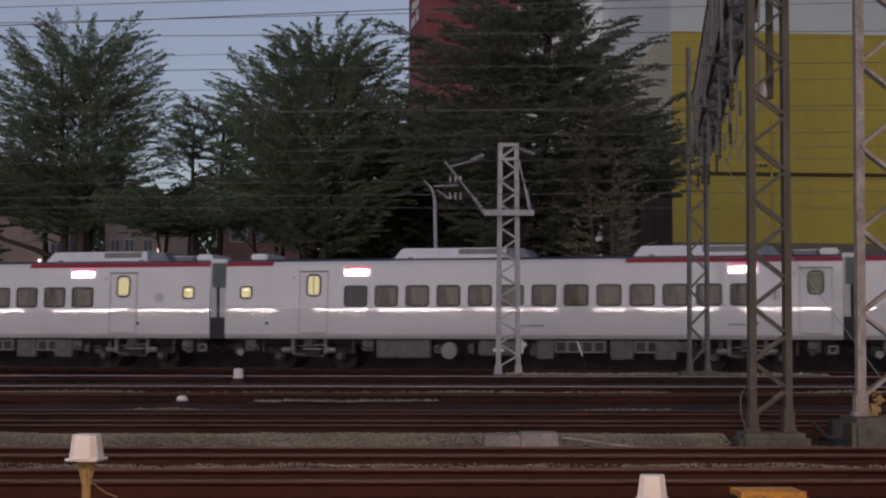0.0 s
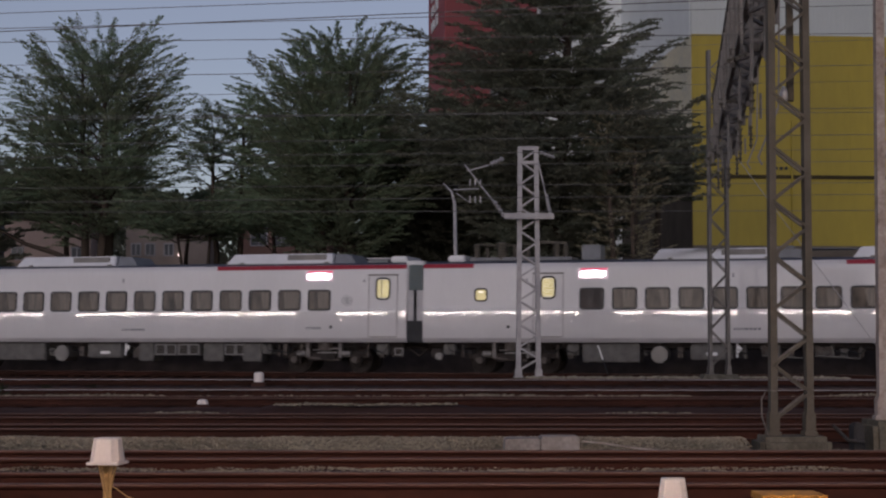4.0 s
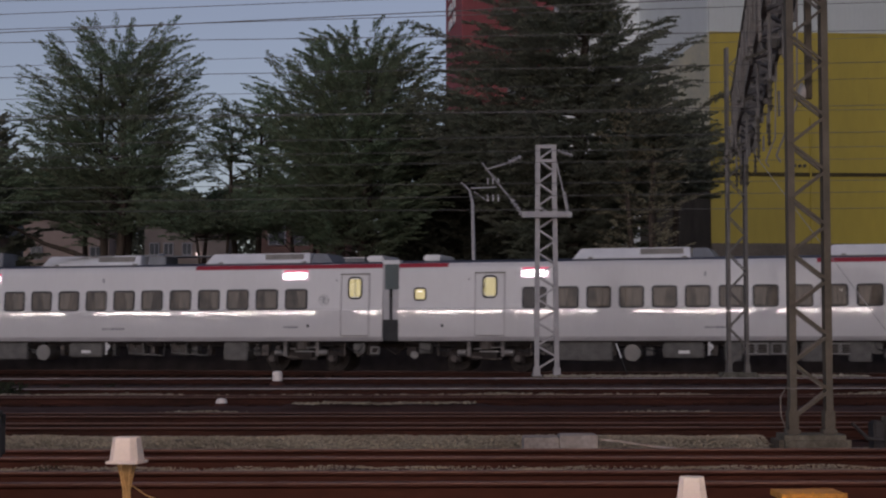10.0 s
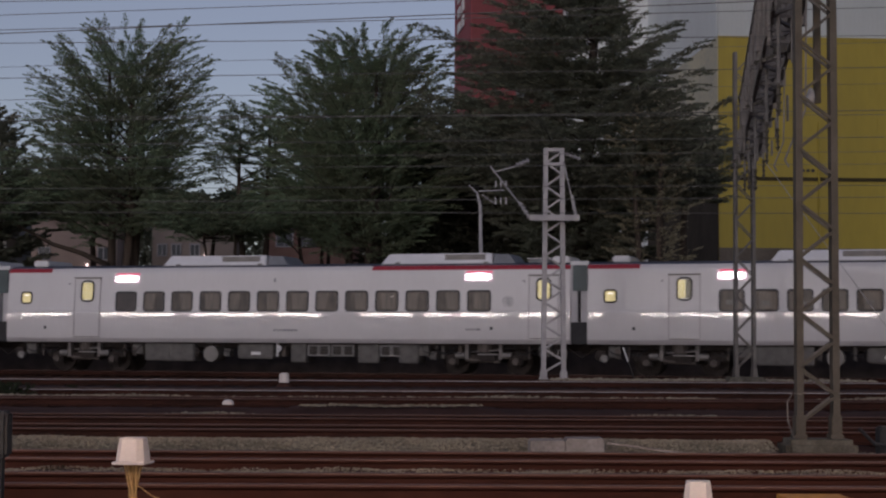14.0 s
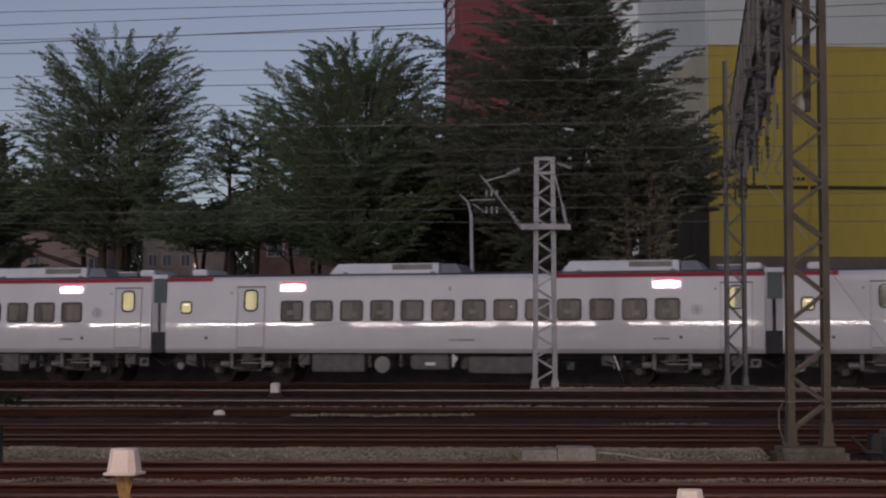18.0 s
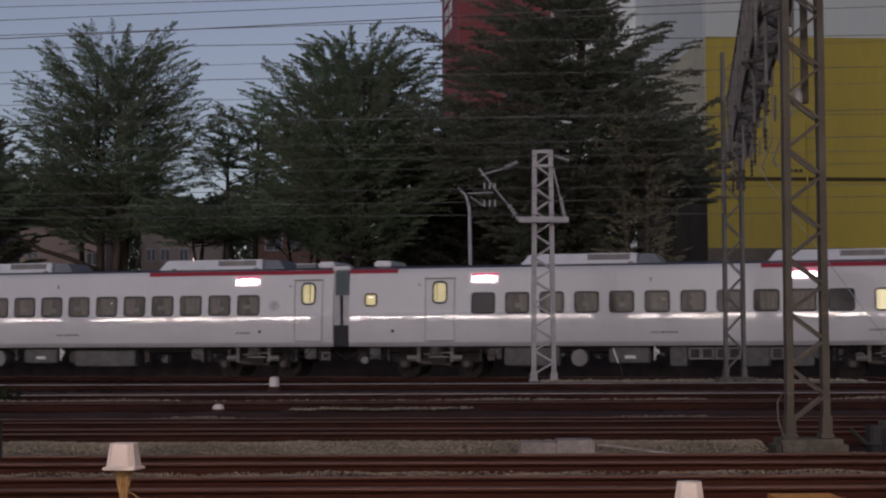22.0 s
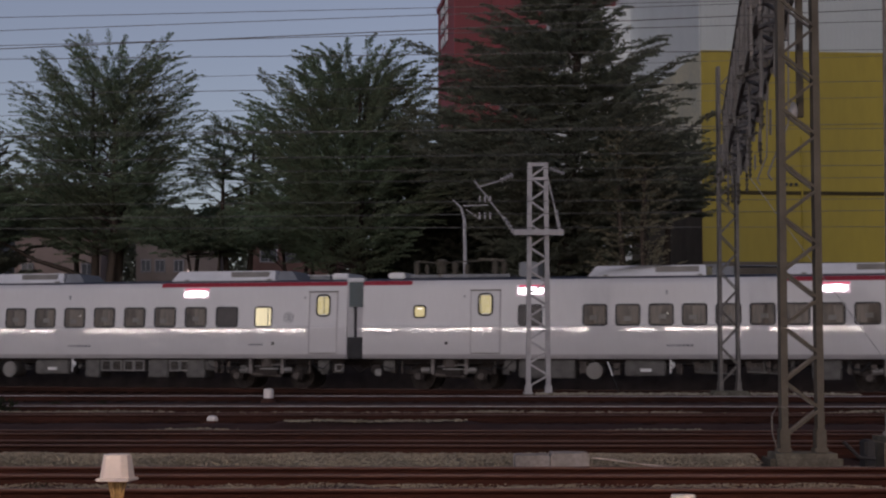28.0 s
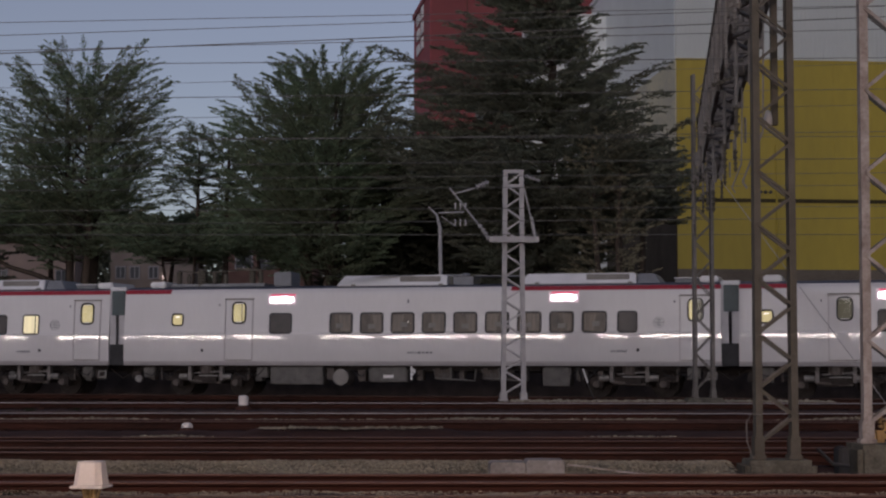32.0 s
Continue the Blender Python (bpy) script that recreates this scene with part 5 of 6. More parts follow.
# ---------------------------------------------------------------- pole behind the train
def pole_lamp():
    ob = thing("utility_pole", pose(1.215, 61.7, -0.25), "grey pole with a bent top and insulator arms behind the train", "pole")
    bm = bmesh.new()
    sweep(bm, [Vector((0.05, 0, 0)), Vector((0.04, 0, 4)), Vector((0, 0, 6.3)), Vector((-0.12, 0, 6.75)), Vector((-0.42, 0, 7.05))], [0.085, 0.075, 0.065, 0.045, 0.03], 10)
    part("pole", bm, GALV, ob, smooth=True)
    bm = bmesh.new()
    bar(bm, (-0.05, 0, 6.82), (0.88, 0, 6.86), 0.06, None, 8)
    bar(bm, (0.05, 0, 6.7), (0.55, 0, 6.35), 0.04, None, 6)
    part("arm", bm, GALV, ob)
    for z in (6.44, 7.05):
        for k in range(3):
            bm = bmesh.new()
            insulator(bm, (0.56 + k * 0.19, 0, z - 0.1), (0.56 + k * 0.19, 0, z + 0.15), 0.05)
            part("insulator", bm, CERAMIC, ob)


pole_lamp()


# ---------------------------------------------------------------- small things in the yard
def marker_post(x, y, z, w, h, dome, label):
    ob = thing("marker_stone", pose(x, y, z), label, "marker stone", "white marker stones")
    r = w / 2
    bm = lathe(bmesh.new(), [(r, 0.0), (r, h - dome), (r * 0.93, h - dome * 0.55), (r * 0.75, h - dome * 0.22), (r * 0.4, h - dome * 0.05), (r * 0.1, h)])
    part("stone", bm, WHITE_BOX, ob, smooth=True)
    foot = lathe(bmesh.new(), [(r * 2.2, -0.25), (r * 1.5, -0.06), (r * 1.05, 0.004), (r * 0.1, 0.004)])
    part("footing", foot, BROWN_GRAVEL, ob, "rust-stained footing")


marker_post(-4.32, 45.3, -0.06, 0.264, 0.267, 0.06, "white painted marker stone with rounded top")
marker_post(-3.82, 29.8, -0.088, 0.2, 0.092, 0.07, "low white domed marker stone in dark ballast")


def cable_box(x, y, top, label):
    """White junction box, wider at its foot, on a bundle of straw-coloured cables."""
    ob = thing("junction_box", pose(x, y, top), label, "junction box", "white junction boxes")
    def eight(w, c):
        return [(c - w, -w), (w - c, -w), (w, c - w), (w, w - c), (w - c, w), (c - w, w), (-w, w - c), (-w, c - w)]

    bm = bmesh.new()  # square cover with cut corners
    rings = [[bm.verts.new((px, py, z)) for px, py in eight(w, c)] for w, c, z in ((0.088, 0.034, -0.135), (0.071, 0.028, -0.006), (0.066, 0.026, 0.0))]
    for r0, r1 in zip(rings, rings[1:]):
        for k in range(8):
            bm.faces.new((r0[k], r0[(k + 1) % 8], r1[(k + 1) % 8], r1[k]))
    bm.faces.new(rings[-1])
    part("cover", bm, WHITE_BOX, ob, "white tapered cover", pose(0, 0, 0, 0, 0, -9))
    part("rim", box(bmesh.new(), -0.098, 0.098, -0.098, 0.098, -0.154, -0.137, 0.004), WHITE_BOX, ob, "white projecting rim", pose(0, 0, 0, 0, 0, -9))
    rnd = random.Random(4)
    for k in range(6):
        a = k * 1.05
        p = [Vector((0.05 * math.cos(a), 0.05 * math.sin(a), -0.155)), Vector((0.03 * math.cos(a + 0.3), 0.03 * math.sin(a), -0.25)),
             Vector((0.018 * math.cos(a + 1.5), 0.018 * math.sin(a + 1.5), -0.38)), Vector((0.04 * math.cos(a), 0.04 * math.sin(a), -0.6)), Vector((0.1 * math.cos(a), 0.1 * math.sin(a), -top - 0.35))]
        part("cable", sweep(bmesh.new(), p, [0.008] * 5, 6), STRAW, ob, "straw-coloured cable", smooth=True)
    part("stake", bar(bmesh.new(), (0, 0, -0.15), (0, 0, -top - 0.4), 0.02, None, 8), STRAW, ob)
    part("loose_cable", sweep(bmesh.new(), [Vector((0.01, -0.03, -0.27)), Vector((0.06, -0.05, -0.29)), Vector((0.12, -0.05, -0.335)), Vector((0.19, -0.06, -0.36))], [0.0035] * 4, 5), STRAW, ob, "loose cable end")
    return ob


cable_box(-1.835, 10.0, 0.44, "white plastic junction box on straw-coloured cables")
cable_box(1.48, 10.0, 0.205, "white plastic junction box on straw-coloured cables")

ORB = thing("point_machine", pose(2.42, 11.2, -0.3), "worn orange-yellow machine housing beside the track", "point machine")
part("housing", box(bmesh.new(), -0.18, 0.18, -0.16, 0.16, 0.0, 0.265, 0.03), ORANGE, ORB)
part("lid", box(bmesh.new(), -0.21, 0.21, -0.2, 0.2, 0.27, 0.312, 0.004), ORANGE, ORB, "orange lid with chipped edges")
rnd = random.Random(3)
for k in range(22):  # upright ribs, chipped to uneven heights
    part("rib", box(bmesh.new(), -0.235 + k * 0.0215, -0.22 + k * 0.0215, -0.218, -0.203, 0.2, 0.318 + rnd.uniform(-0.012, 0.006) - (0.03 if k in (0, 1, 21) else 0), 0.003), ORANGE, ORB)
part("hinge", bar(bmesh.new(), (-0.14, -0.205, 0.29), (0.14, -0.205, 0.29), 0.02, None, 8), ORANGE, ORB)

for x, w, z in ((0.98, 0.34, 0.075), (1.34, 0.37, 0.095)):
    bm = box(bmesh.new(), x - w / 2, x + w / 2, 16.35, 16.75, -0.18, z, 0.012)
    solid("trough_slab", bm, CONCRETE, "grey concrete cable trough slab lying in ballast", "concrete slab", "concrete slabs")
bm = sweep(bmesh.new(), [Vector((1.55, 16.4, 0.05)), Vector((1.75, 16.4, 0.03)), Vector((2.05, 16.3, -0.01)), Vector((2.5, 16.25, -0.05))], [0.01] * 4, 6)
solid("ground_cable", bm, GALV_PALE, "pale cable on the ballast", "cable")

SIG = thing("signal_stand", pose(-3.1, 11.8, -0.3), "black signal stand at the trackside", "signal stand")
part("post", box(bmesh.new(), -0.05, 0.035, -0.05, 0.05, 0, 0.75, 0.01), BLACK_BOX, SIG)
part("head", box(bmesh.new(), -0.085, 0.075, -0.09, 0.09, 0.5, 0.82, 0.02), BLACK_BOX, SIG)
part("cap", box(bmesh.new(), 0.02, 0.075, -0.03, 0.03, 0.72, 0.8, 0.01), GALV, SIG)

bm = bmesh.new()
sweep(bm, [Vector((4.22, 17.4, 0.16)), Vector((4.3, 17.4, 0.08)), Vector((4.38, 17.4, 0.0)), Vector((4.55, 17.4, -0.02))], [0.018, 0.018, 0.02, 0.018], 8)
solid("hose", bm, BLACK_BOX, "black hose lying beside a mast footing", "hose")
bm = box(bmesh.new(), 4.47, 4.58, 17.5, 17.75, -0.3, 0.17, 0.02)
solid("cable_post", bm, BELLOWS, "short dark concrete cable post", "concrete post")
BAG = thing("cable_cover", pose(5.08, 18.1, 0.19), "straw-coloured cable cover lying on a mast footing", "cover")
rnd = random.Random(12)
for k, (x, z, w, h) in enumerate(((-0.02, 0.0, 0.15, 0.13), (0.03, 0.12, 0.12, 0.1), (-0.03, 0.2, 0.1, 0.09))):
    part("fold", box(bmesh.new(), x - w / 2, x + w / 2, -0.07, 0.07, z, z + h, 0.035, pose(0, 0, 0, 0, rnd.uniform(-8, 8), 0)), STRAW, BAG)
STAKE = thing("marker_stake", pose(5.38, 48.2, -0.1), "leaning thin stake with a white painted top", "stake")
part("shaft", bar(bmesh.new(), (0, 0, 0), (-0.22, 0, 0.62), 0.03, None, 8), BLACK_BOX, STAKE)
part("tip", bar(bmesh.new(), (-0.22, 0, 0.62), (-0.36, 0, 1.02), 0.045, None, 8), LABEL_WHITE, STAKE, "white painted tip")
part("base", box(bmesh.new(), -0.12, 0.16, -0.1, 0.1, -0.05, 0.09, 0.03), CONCRETE, STAKE)


# ---------------------------------------------------------------- trees
def leaf_mesh(name, centres, sizes, along, rnd, material):
    """Many small leaves, one folded diamond each."""
    n = len(centres)
    c = np.asarray(centres)
    s = np.asarray(sizes)[:, None]
    d = np.asarray(along) + rnd.normal(0, 0.42, (n, 3))
    d /= np.linalg.norm(d, axis=1)[:, None]
    u = rnd.normal(0, 1, (n, 3))
    side = np.cross(d, u)
    side /= np.linalg.norm(side, axis=1)[:, None] + 1e-9
    a, b = c - d * s, c + d * s
    l, r = c + side * s * 0.42, c - side * s * 0.42
    verts = np.stack([a, l, b, r], 1).reshape(-1, 3)
    me = bpy.data.meshes.new(name)
    me.vertices.add(n * 4)
    me.vertices.foreach_set("co", verts.astype(np.float32).ravel())
    me.loops.add(n * 4)
    me.loops.foreach_set("vertex_index", np.arange(n * 4, dtype=np.int32))
    me.polygons.add(n)
    me.polygons.foreach_set("loop_start", np.arange(0, n * 4, 4, dtype=np.int32))
    me.materials.append(material)
    me.update()
    me.validate()
    return me


DOME = ((0, 0.8), (0.3, 1.0), (0.6, 0.9), (0.8, 0.66), (0.93, 0.42), (1, 0.2))
SPREAD = ((0, 0.85), (0.3, 1.0), (0.6, 0.93), (0.85, 0.7), (0.97, 0.5), (1, 0.35))
CONE_RIGHT = ((0, 0.4), (0.14, 0.48), (0.22, 0.7), (0.27, 1.02), (0.35, 1.06), (0.43, 0.95), (0.53, 0.72), (0.6, 0.8), (0.68, 0.58), (0.74, 0.42), (1, 0.1))
CONE_LEFT = ((0, 0.3), (0.2, 0.6), (0.3, 0.9), (0.4, 0.96), (0.5, 0.85), (0.56, 0.66), (0.61, 0.7), (0.635, 0.9), (0.66, 0.5), (0.74, 0.42), (1, 0.1))
SPREAD_HIGH = ((0, 0.45), (0.2, 0.75), (0.4, 1.0), (0.6, 0.93), (0.85, 0.75), (0.97, 0.6), (1, 0.4))
FLAT = ((0, 0.9), (0.5, 1.0), (0.85, 0.75), (1, 0.4))


def share_at(form, f):
    for (f0, e0), (f1, e1) in zip(form, form[1:]):
        if f0 <= f <= f1:
            return e0 + (e1 - e0) * (f - f0) / (f1 - f0)
    return 0.0


def tree(x, y, height, reach, low, seed, label, limbs=110, rise=(28, 52), material=None, leaves=46, size=0.11, stems=3, lean=0.0, tips=1.0, fill=1.0, form=DOME, form_left=None, puff=1.0, comb=1.0):
    """A tree with several stems, limbs that rise outward, and sprays of small leaves.
    reach: greatest half width; low: height of the lowest foliage; form: share of the reach at each share of the height."""
    rnd = np.random.RandomState(seed)
    r2 = random.Random(seed)
    ob = thing("tree", pose(x, y, -0.3), label, "tree", "trees behind the railway")
    bark = bmesh.new()
    stem_tops = []
    for k in range(stems):
        a = k * 2.4 + r2.uniform(0, 1)
        off = 0.35 if stems > 1 else 0
        pts = []
        for i in range(7):
            t = i / 6
            pts.append(Vector((math.cos(a) * (off + t * reach * 0.16) + lean * t * t + r2.uniform(-0.1, 0.1), math.sin(a) * (off + t * reach * 0.16) + r2.uniform(-0.1, 0.1), t * height * (0.93 - 0.1 * k / max(1, stems)))))
        sweep(bark, pts, [0.02 * height * (1 - 0.85 * i / 6) * (0.8 if stems > 1 else 1.15) + 0.02 for i in range(7)], 7)
        stem_tops.append(pts)
    centres, sizes, along = [], [], []
    for i in range(limbs):
        f = (i + r2.random()) / limbs
        zt = low + (height - low) * f
        az = i * 2.39996 + r2.uniform(-0.4, 0.4)
        toward = 0.5 + 0.5 * math.cos(az)
        env = share_at(form, f) * toward + share_at(form_left or form, f) * (1 - toward)
        env *= reach * r2.choice((1.0, 1.0, 0.8, 0.6)) * r2.uniform(0.85, 1.1)
        el = radians(r2.uniform(*rise) * (0.45 + 0.7 * f))
        z0 = max(height * 0.1, zt - env * math.tan(el))
        stem = stem_tops[i % stems]
        k = min(0.999, z0 / height / 0.93) * 6
        p0 = stem[int(k)].lerp(stem[min(6, int(k) + 1)], k - int(k))
        tip = Vector((env * math.cos(az) + lean * f, env * math.sin(az), zt))
        d = tip - p0
        length = d.length
        d.normalize()
        n = 6
        pts = [p0 + d * (length * j / (n - 1)) + Vector((0, 0, -0.06 * length * math.sin(math.pi * j / (n - 1)))) for j in range(n)]
        sweep(bark, pts, [max(0.012, 0.0075 * length * (1.2 - j / (n - 1))) for j in range(n)], 5)
        sprays = int(4 + length * 3.2 * fill)
        for s in range(sprays):
            t = 0.16 + 0.86 * (s + r2.random()) / sprays
            k = min(n - 1.001, t * (n - 1))
            base = pts[int(k)].lerp(pts[int(k) + 1], k - int(k))
            turn = r2.choice((-1, 1)) * r2.uniform(0.25, 0.85) * comb * (1 if t < 0.9 else 0.15)
            sd = Vector((math.cos(az + turn), math.sin(az + turn), math.tan(el) * r2.uniform(0.35, 1.0) * tips)).normalized()
            sl = (0.5 + 0.34 * length * (1 - 0.6 * t)) * r2.uniform(0.5, 1.15)
            m = int(leaves * r2.uniform(0.6, 1.3) * (0.5 + sl * 0.6))
            q = rnd.rand(m, 1) ** 0.8
            spread = puff * (0.03 + 0.06 * sl * (1 - q * 0.8))
            c = np.array(base) + np.array(sd) * sl * q + rnd.normal(0, 1, (m, 3)) * spread * np.array((1, 1, 0.35)) - np.array((0, 0, 0.1)) * (q * sl) ** 2
            centres.append(c)
            sizes.append(size * rnd.uniform(0.55, 1.25, m))
            along.append(np.repeat([list(sd)], m, 0))
    part("trunk", bark, BARK, ob, "dark trunk and rising limbs", smooth=True)
    me = leaf_mesh("crown", np.concatenate(centres), np.concatenate(sizes), np.concatenate(along), rnd, material or LEAF)
    part("crown", me, None, ob, "uneven airy crown of small leaves")
    return ob


TALL = tree(-14.4, 75, 15.4, 4.2, 6.7, 11, "tall airy grey-green tree with rising branches", limbs=188, rise=(28, 50), stems=4, leaves=52, size=0.06, form=SPREAD_HIGH, form_left=SPREAD, comb=0.75)
bm = sweep(bmesh.new(), [Vector((0.1, -0.2, 3.6)), Vector((-0.6, -0.3, 4.7)), Vector((-1.7, -0.4, 5.2)), Vector((-3.0, -0.5, 5.6)), Vector((-4.5, -0.6, 6.4))], [0.16, 0.14, 0.11, 0.09, 0.05], 7)
part("low_limb", bm, BARK, TALL, "long low limb", smooth=True)
tree(-8.8, 77, 12.3, 2.5, 9.5, 12, "smaller open-crowned tree between two taller ones", limbs=44, rise=(14, 40), stems=2, leaves=56, size=0.058, form=FLAT)
tree(-3.75, 74, 15.0, 4.35, 6.3, 13, "tall dense green tree with pointed upper branches", limbs=215, rise=(30, 54), stems=3, leaves=68, size=0.062, form=SPREAD, puff=1.05, comb=0.7)
tree(5.3, 71, 19.5, 6.7, 4.8, 14, "very tall dark conifer-like tree with layered branches", limbs=370, rise=(10, 32), stems=1, material=LEAF_DARK, leaves=68, size=0.074, tips=1.1, form=CONE_RIGHT, form_left=CONE_LEFT, puff=1.3)
tree(-9.7, 72, 7.7, 3.5, 6.3, 24, "low olive tree under taller crowns", limbs=70, rise=(4, 22), stems=2, leaves=44, size=0.065, form=FLAT)
tree(-20.0, 73, 9.6, 2.8, 6.6, 25, "low spreading tree in front of cream houses", limbs=60, rise=(4, 22), stems=1, leaves=40, size=0.065, form=FLAT)
tree(-20.6, 76, 11.8, 2.6, 4.5, 15, "dark tree at the edge of the row", limbs=80, stems=2, leaves=40, material=LEAF_DARK)
tree(8.1, 67.5, 11.0, 1.7, 3.2, 16, "pale olive airy tree in front of the tall conifer", limbs=70, rise=(14, 45), stems=3, material=LEAF_PALE, leaves=24, size=0.06, form=FLAT)
tree(0.0, 78, 11.6, 3.6, 3.6, 17, "dark dense understorey tree behind the railway", limbs=150, stems=3, material=LEAF_SHADED, leaves=56, form=SPREAD)
tree(-6.2, 80, 9.3, 3.0, 7.5, 18, "low dark tree beneath taller trees", limbs=80, stems=3, material=LEAF, leaves=42, form=FLAT)
# Separate tree, standing in for the tall conifer's drooping side limbs.
tree(10.2, 73.5, 11.2, 2.0, 7.7, 19, "dark spreading tree standing in for drooping conifer limbs", limbs=90, rise=(8, 30), stems=1, material=LEAF_DARK, leaves=56, size=0.075, form=FLAT)
tree(-17.4, 82, 9.9, 3.6, 7.9, 20, "low dark tree under taller crowns", limbs=80, rise=(5, 25), stems=1, material=LEAF, leaves=40, form=FLAT)
tree(-11.8, 83, 8.7, 3.2, 7.5, 21, "low dark tree between two trunks", limbs=70, rise=(5, 25), stems=1, material=LEAF, leaves=40, form=FLAT)
tree(-23.4, 84, 9.9, 3.6, 7.7, 22, "low dark tree before a tan house", limbs=80, rise=(5, 25), stems=1, material=LEAF_DARK, leaves=42, form=FLAT)


tree(4.4, 76, 9.6, 4.6, 2.6, 23, "dark shrubby tree below the tall conifer", limbs=120, rise=(8, 30), stems=3, material=LEAF_SHADED, leaves=60, form=FLAT)


# Leafy band, added in place of dark walls and houses beyond the trunks.
def far_backdrop():
    rnd = np.random.RandomState(40)
    n = 70000
    x = rnd.uniform(-48, 6, n)
    top = 8.6 + 1.2 * np.sin(x * 0.35) + 1.0 * np.sin(x * 0.9 + 1) + 0.6 * np.sin(x * 2.3)
    z = rnd.uniform(0.0, 1.0, n) ** 0.8 * top
    y = 108 + rnd.uniform(-2.5, 2.5, n)
    c = np.stack([x + rnd.normal(0, 0.3, n), y, z], 1)
    me = leaf_mesh("far_backdrop", c, rnd.uniform(0.12, 0.34, n), rnd.normal(0, 1, (n, 3)), rnd, LEAF_DARK)
    tagged(new("far_backdrop", me), "distant dark leafy band added to fill gaps between trunks", "woods", kind="stuff")


far_backdrop()


def weeds(name, x0, x1, y0, y1, z, height, count, seed, label):
    """Low ragged weeds: upright blades in a few clumps."""
    rnd = np.random.RandomState(seed)
    hub = np.stack([rnd.uniform(x0, x1, 14), rnd.uniform(y0, y1, 14)], 1)
    pick = hub[rnd.randint(0, 14, count)] + rnd.normal(0, 0.12, (count, 2)) * (height * 4)
    h = rnd.rand(count) ** 1.6 * height
    c = np.stack([pick[:, 0], pick[:, 1], z + h], 1)
    me = leaf_mesh(name, c, rnd.uniform(0.25, 0.6, count) * height * 0.35, np.repeat([[0, 0, 1.0]], count, 0) + rnd.normal(0, 0.5, (count, 3)), rnd, WEED)
    tagged(new(name, me), label, "weeds", kind="stuff")


weeds("trackside_weeds", -11.5, -8.6, 33.5, 35.2, -0.25, 0.42, 1800, 61, "dark weeds growing between the tracks")
# Low blades, added to make this part of the yard darker.
weeds("darkening_weeds", -13.5, -6.0, 26.0, 45.0, -0.2, 0.12, 3500, 63, "low dark weeds added to darken the left of the yard")
weeds("ballast_weeds", -3.35, -3.15, 13.8, 14.3, -0.07, 0.06, 130, 62, "small dark weeds in the ballast")


# ---------------------------------------------------------------- buildings
def windows_on(parent, xs, zs, w, h, y, frame_material):
    glass = to_mesh("pane", box(bmesh.new(), -w / 2, w / 2, -0.01, 0.03, -h / 2, h / 2), HOUSE_GLASS)
    bm = bmesh.new()
    for x0, x1, z0, z1 in ((-w / 2 - 0.06, -w / 2, -h / 2 - 0.06, h / 2 + 0.06), (w / 2, w / 2 + 0.06, -h / 2 - 0.06, h / 2 + 0.06), (-w / 2, w / 2, h / 2, h / 2 + 0.06), (-w / 2, w / 2, -h / 2 - 0.06, -h / 2), (-0.025, 0.025, -h / 2, h / 2)):
        box(bm, x0, x1, -0.05, 0.03, z0, z1)
    fr = to_mesh("window_frame", bm, frame_material)
    for x in xs:
        for z in zs:
            wdw = part("window", glass, None, parent, "", pose(x, y, z))
            part("window_frame", fr, None, wdw)


def house(x, y, turn, w, d, h, wall, label, roof_over, xs, zs, gable=1.0, wide=0.9, high=1.0):
    ob = thing("house", pose(x, y, -0.3, 0, 0, turn), label, "house", "houses behind the trees")
    part("wall", box(bmesh.new(), 0, w, 0, d, 0, h), wall, ob)
    bm = bmesh.new()
    o = roof_over
    v = [bm.verts.new(p) for p in ((-o, -o, h), (w + o, -o, h), (w + o, d + o, h), (-o, d + o, h), (-o, d / 2, h + gable), (w + o, d / 2, h + gable))]
    for f in ((0, 1, 5, 4), (3, 4, 5, 2), (0, 4, 3), (1, 2, 5), (3, 2, 1, 0)):
        bm.faces.new([v[i] for i in f])
    bmesh.ops.recalc_face_normals(bm, faces=bm.faces)
    part("roof", bm, TILE_ROOF, ob)
    windows_on(ob, xs, zs, wide, high, -0.02, GALV)
    return ob


house(-22.6, 92, 3, 4.6, 6, 8.0, CREAM, "pinkish cream rendered house with a low roof", 0.3, (0.7, 3.9), (6.1,), 0.6, 0.55, 0.6)
house(-16.55, 95, 0, 4.6, 5, 8.0, HOUSE_TAN, "dull tan rendered house with small windows", 0.1, (0.57, 1.36, 2.4), (6.47,), 0.5, 0.45, 0.6)
house(-31, 96, 0, 6.0, 6, 7.2, HOUSE_GREY, "grey house with a dark tin roof", 0.4, (4.6,), (6.2,), 1.2)
house(-10.4, 98, 0, 5.0, 6, 8.3, BROWN_WALL, "brown tiled house with pale window frames", 0.2, (1.0, 2.3, 3.6), (7.4,), 0.6)


def wall_lamp(x, y, z, r, h, label):
    ob = thing("wall_lamp", pose(x, y, z), label, "lamp")
    part("bulb", cyl(bmesh.new(), (0, 0, 0), (0, 0, 1), r, h, 10), STREET_GLOW, ob, "glowing bulb")
    part("holder", box(bmesh.new(), -0.05, 0.05, -0.05, 0.2, h / 2, h / 2 + 0.06), GALV_DARK, ob)


wall_lamp(-19.55, 91.97, 5.08, 0.06, 0.32, "small glowing wall lamp on a cream house")
wall_lamp(-13.55, 94.82, 5.9, 0.05, 0.2, "small glowing wall lamp on a tan house")


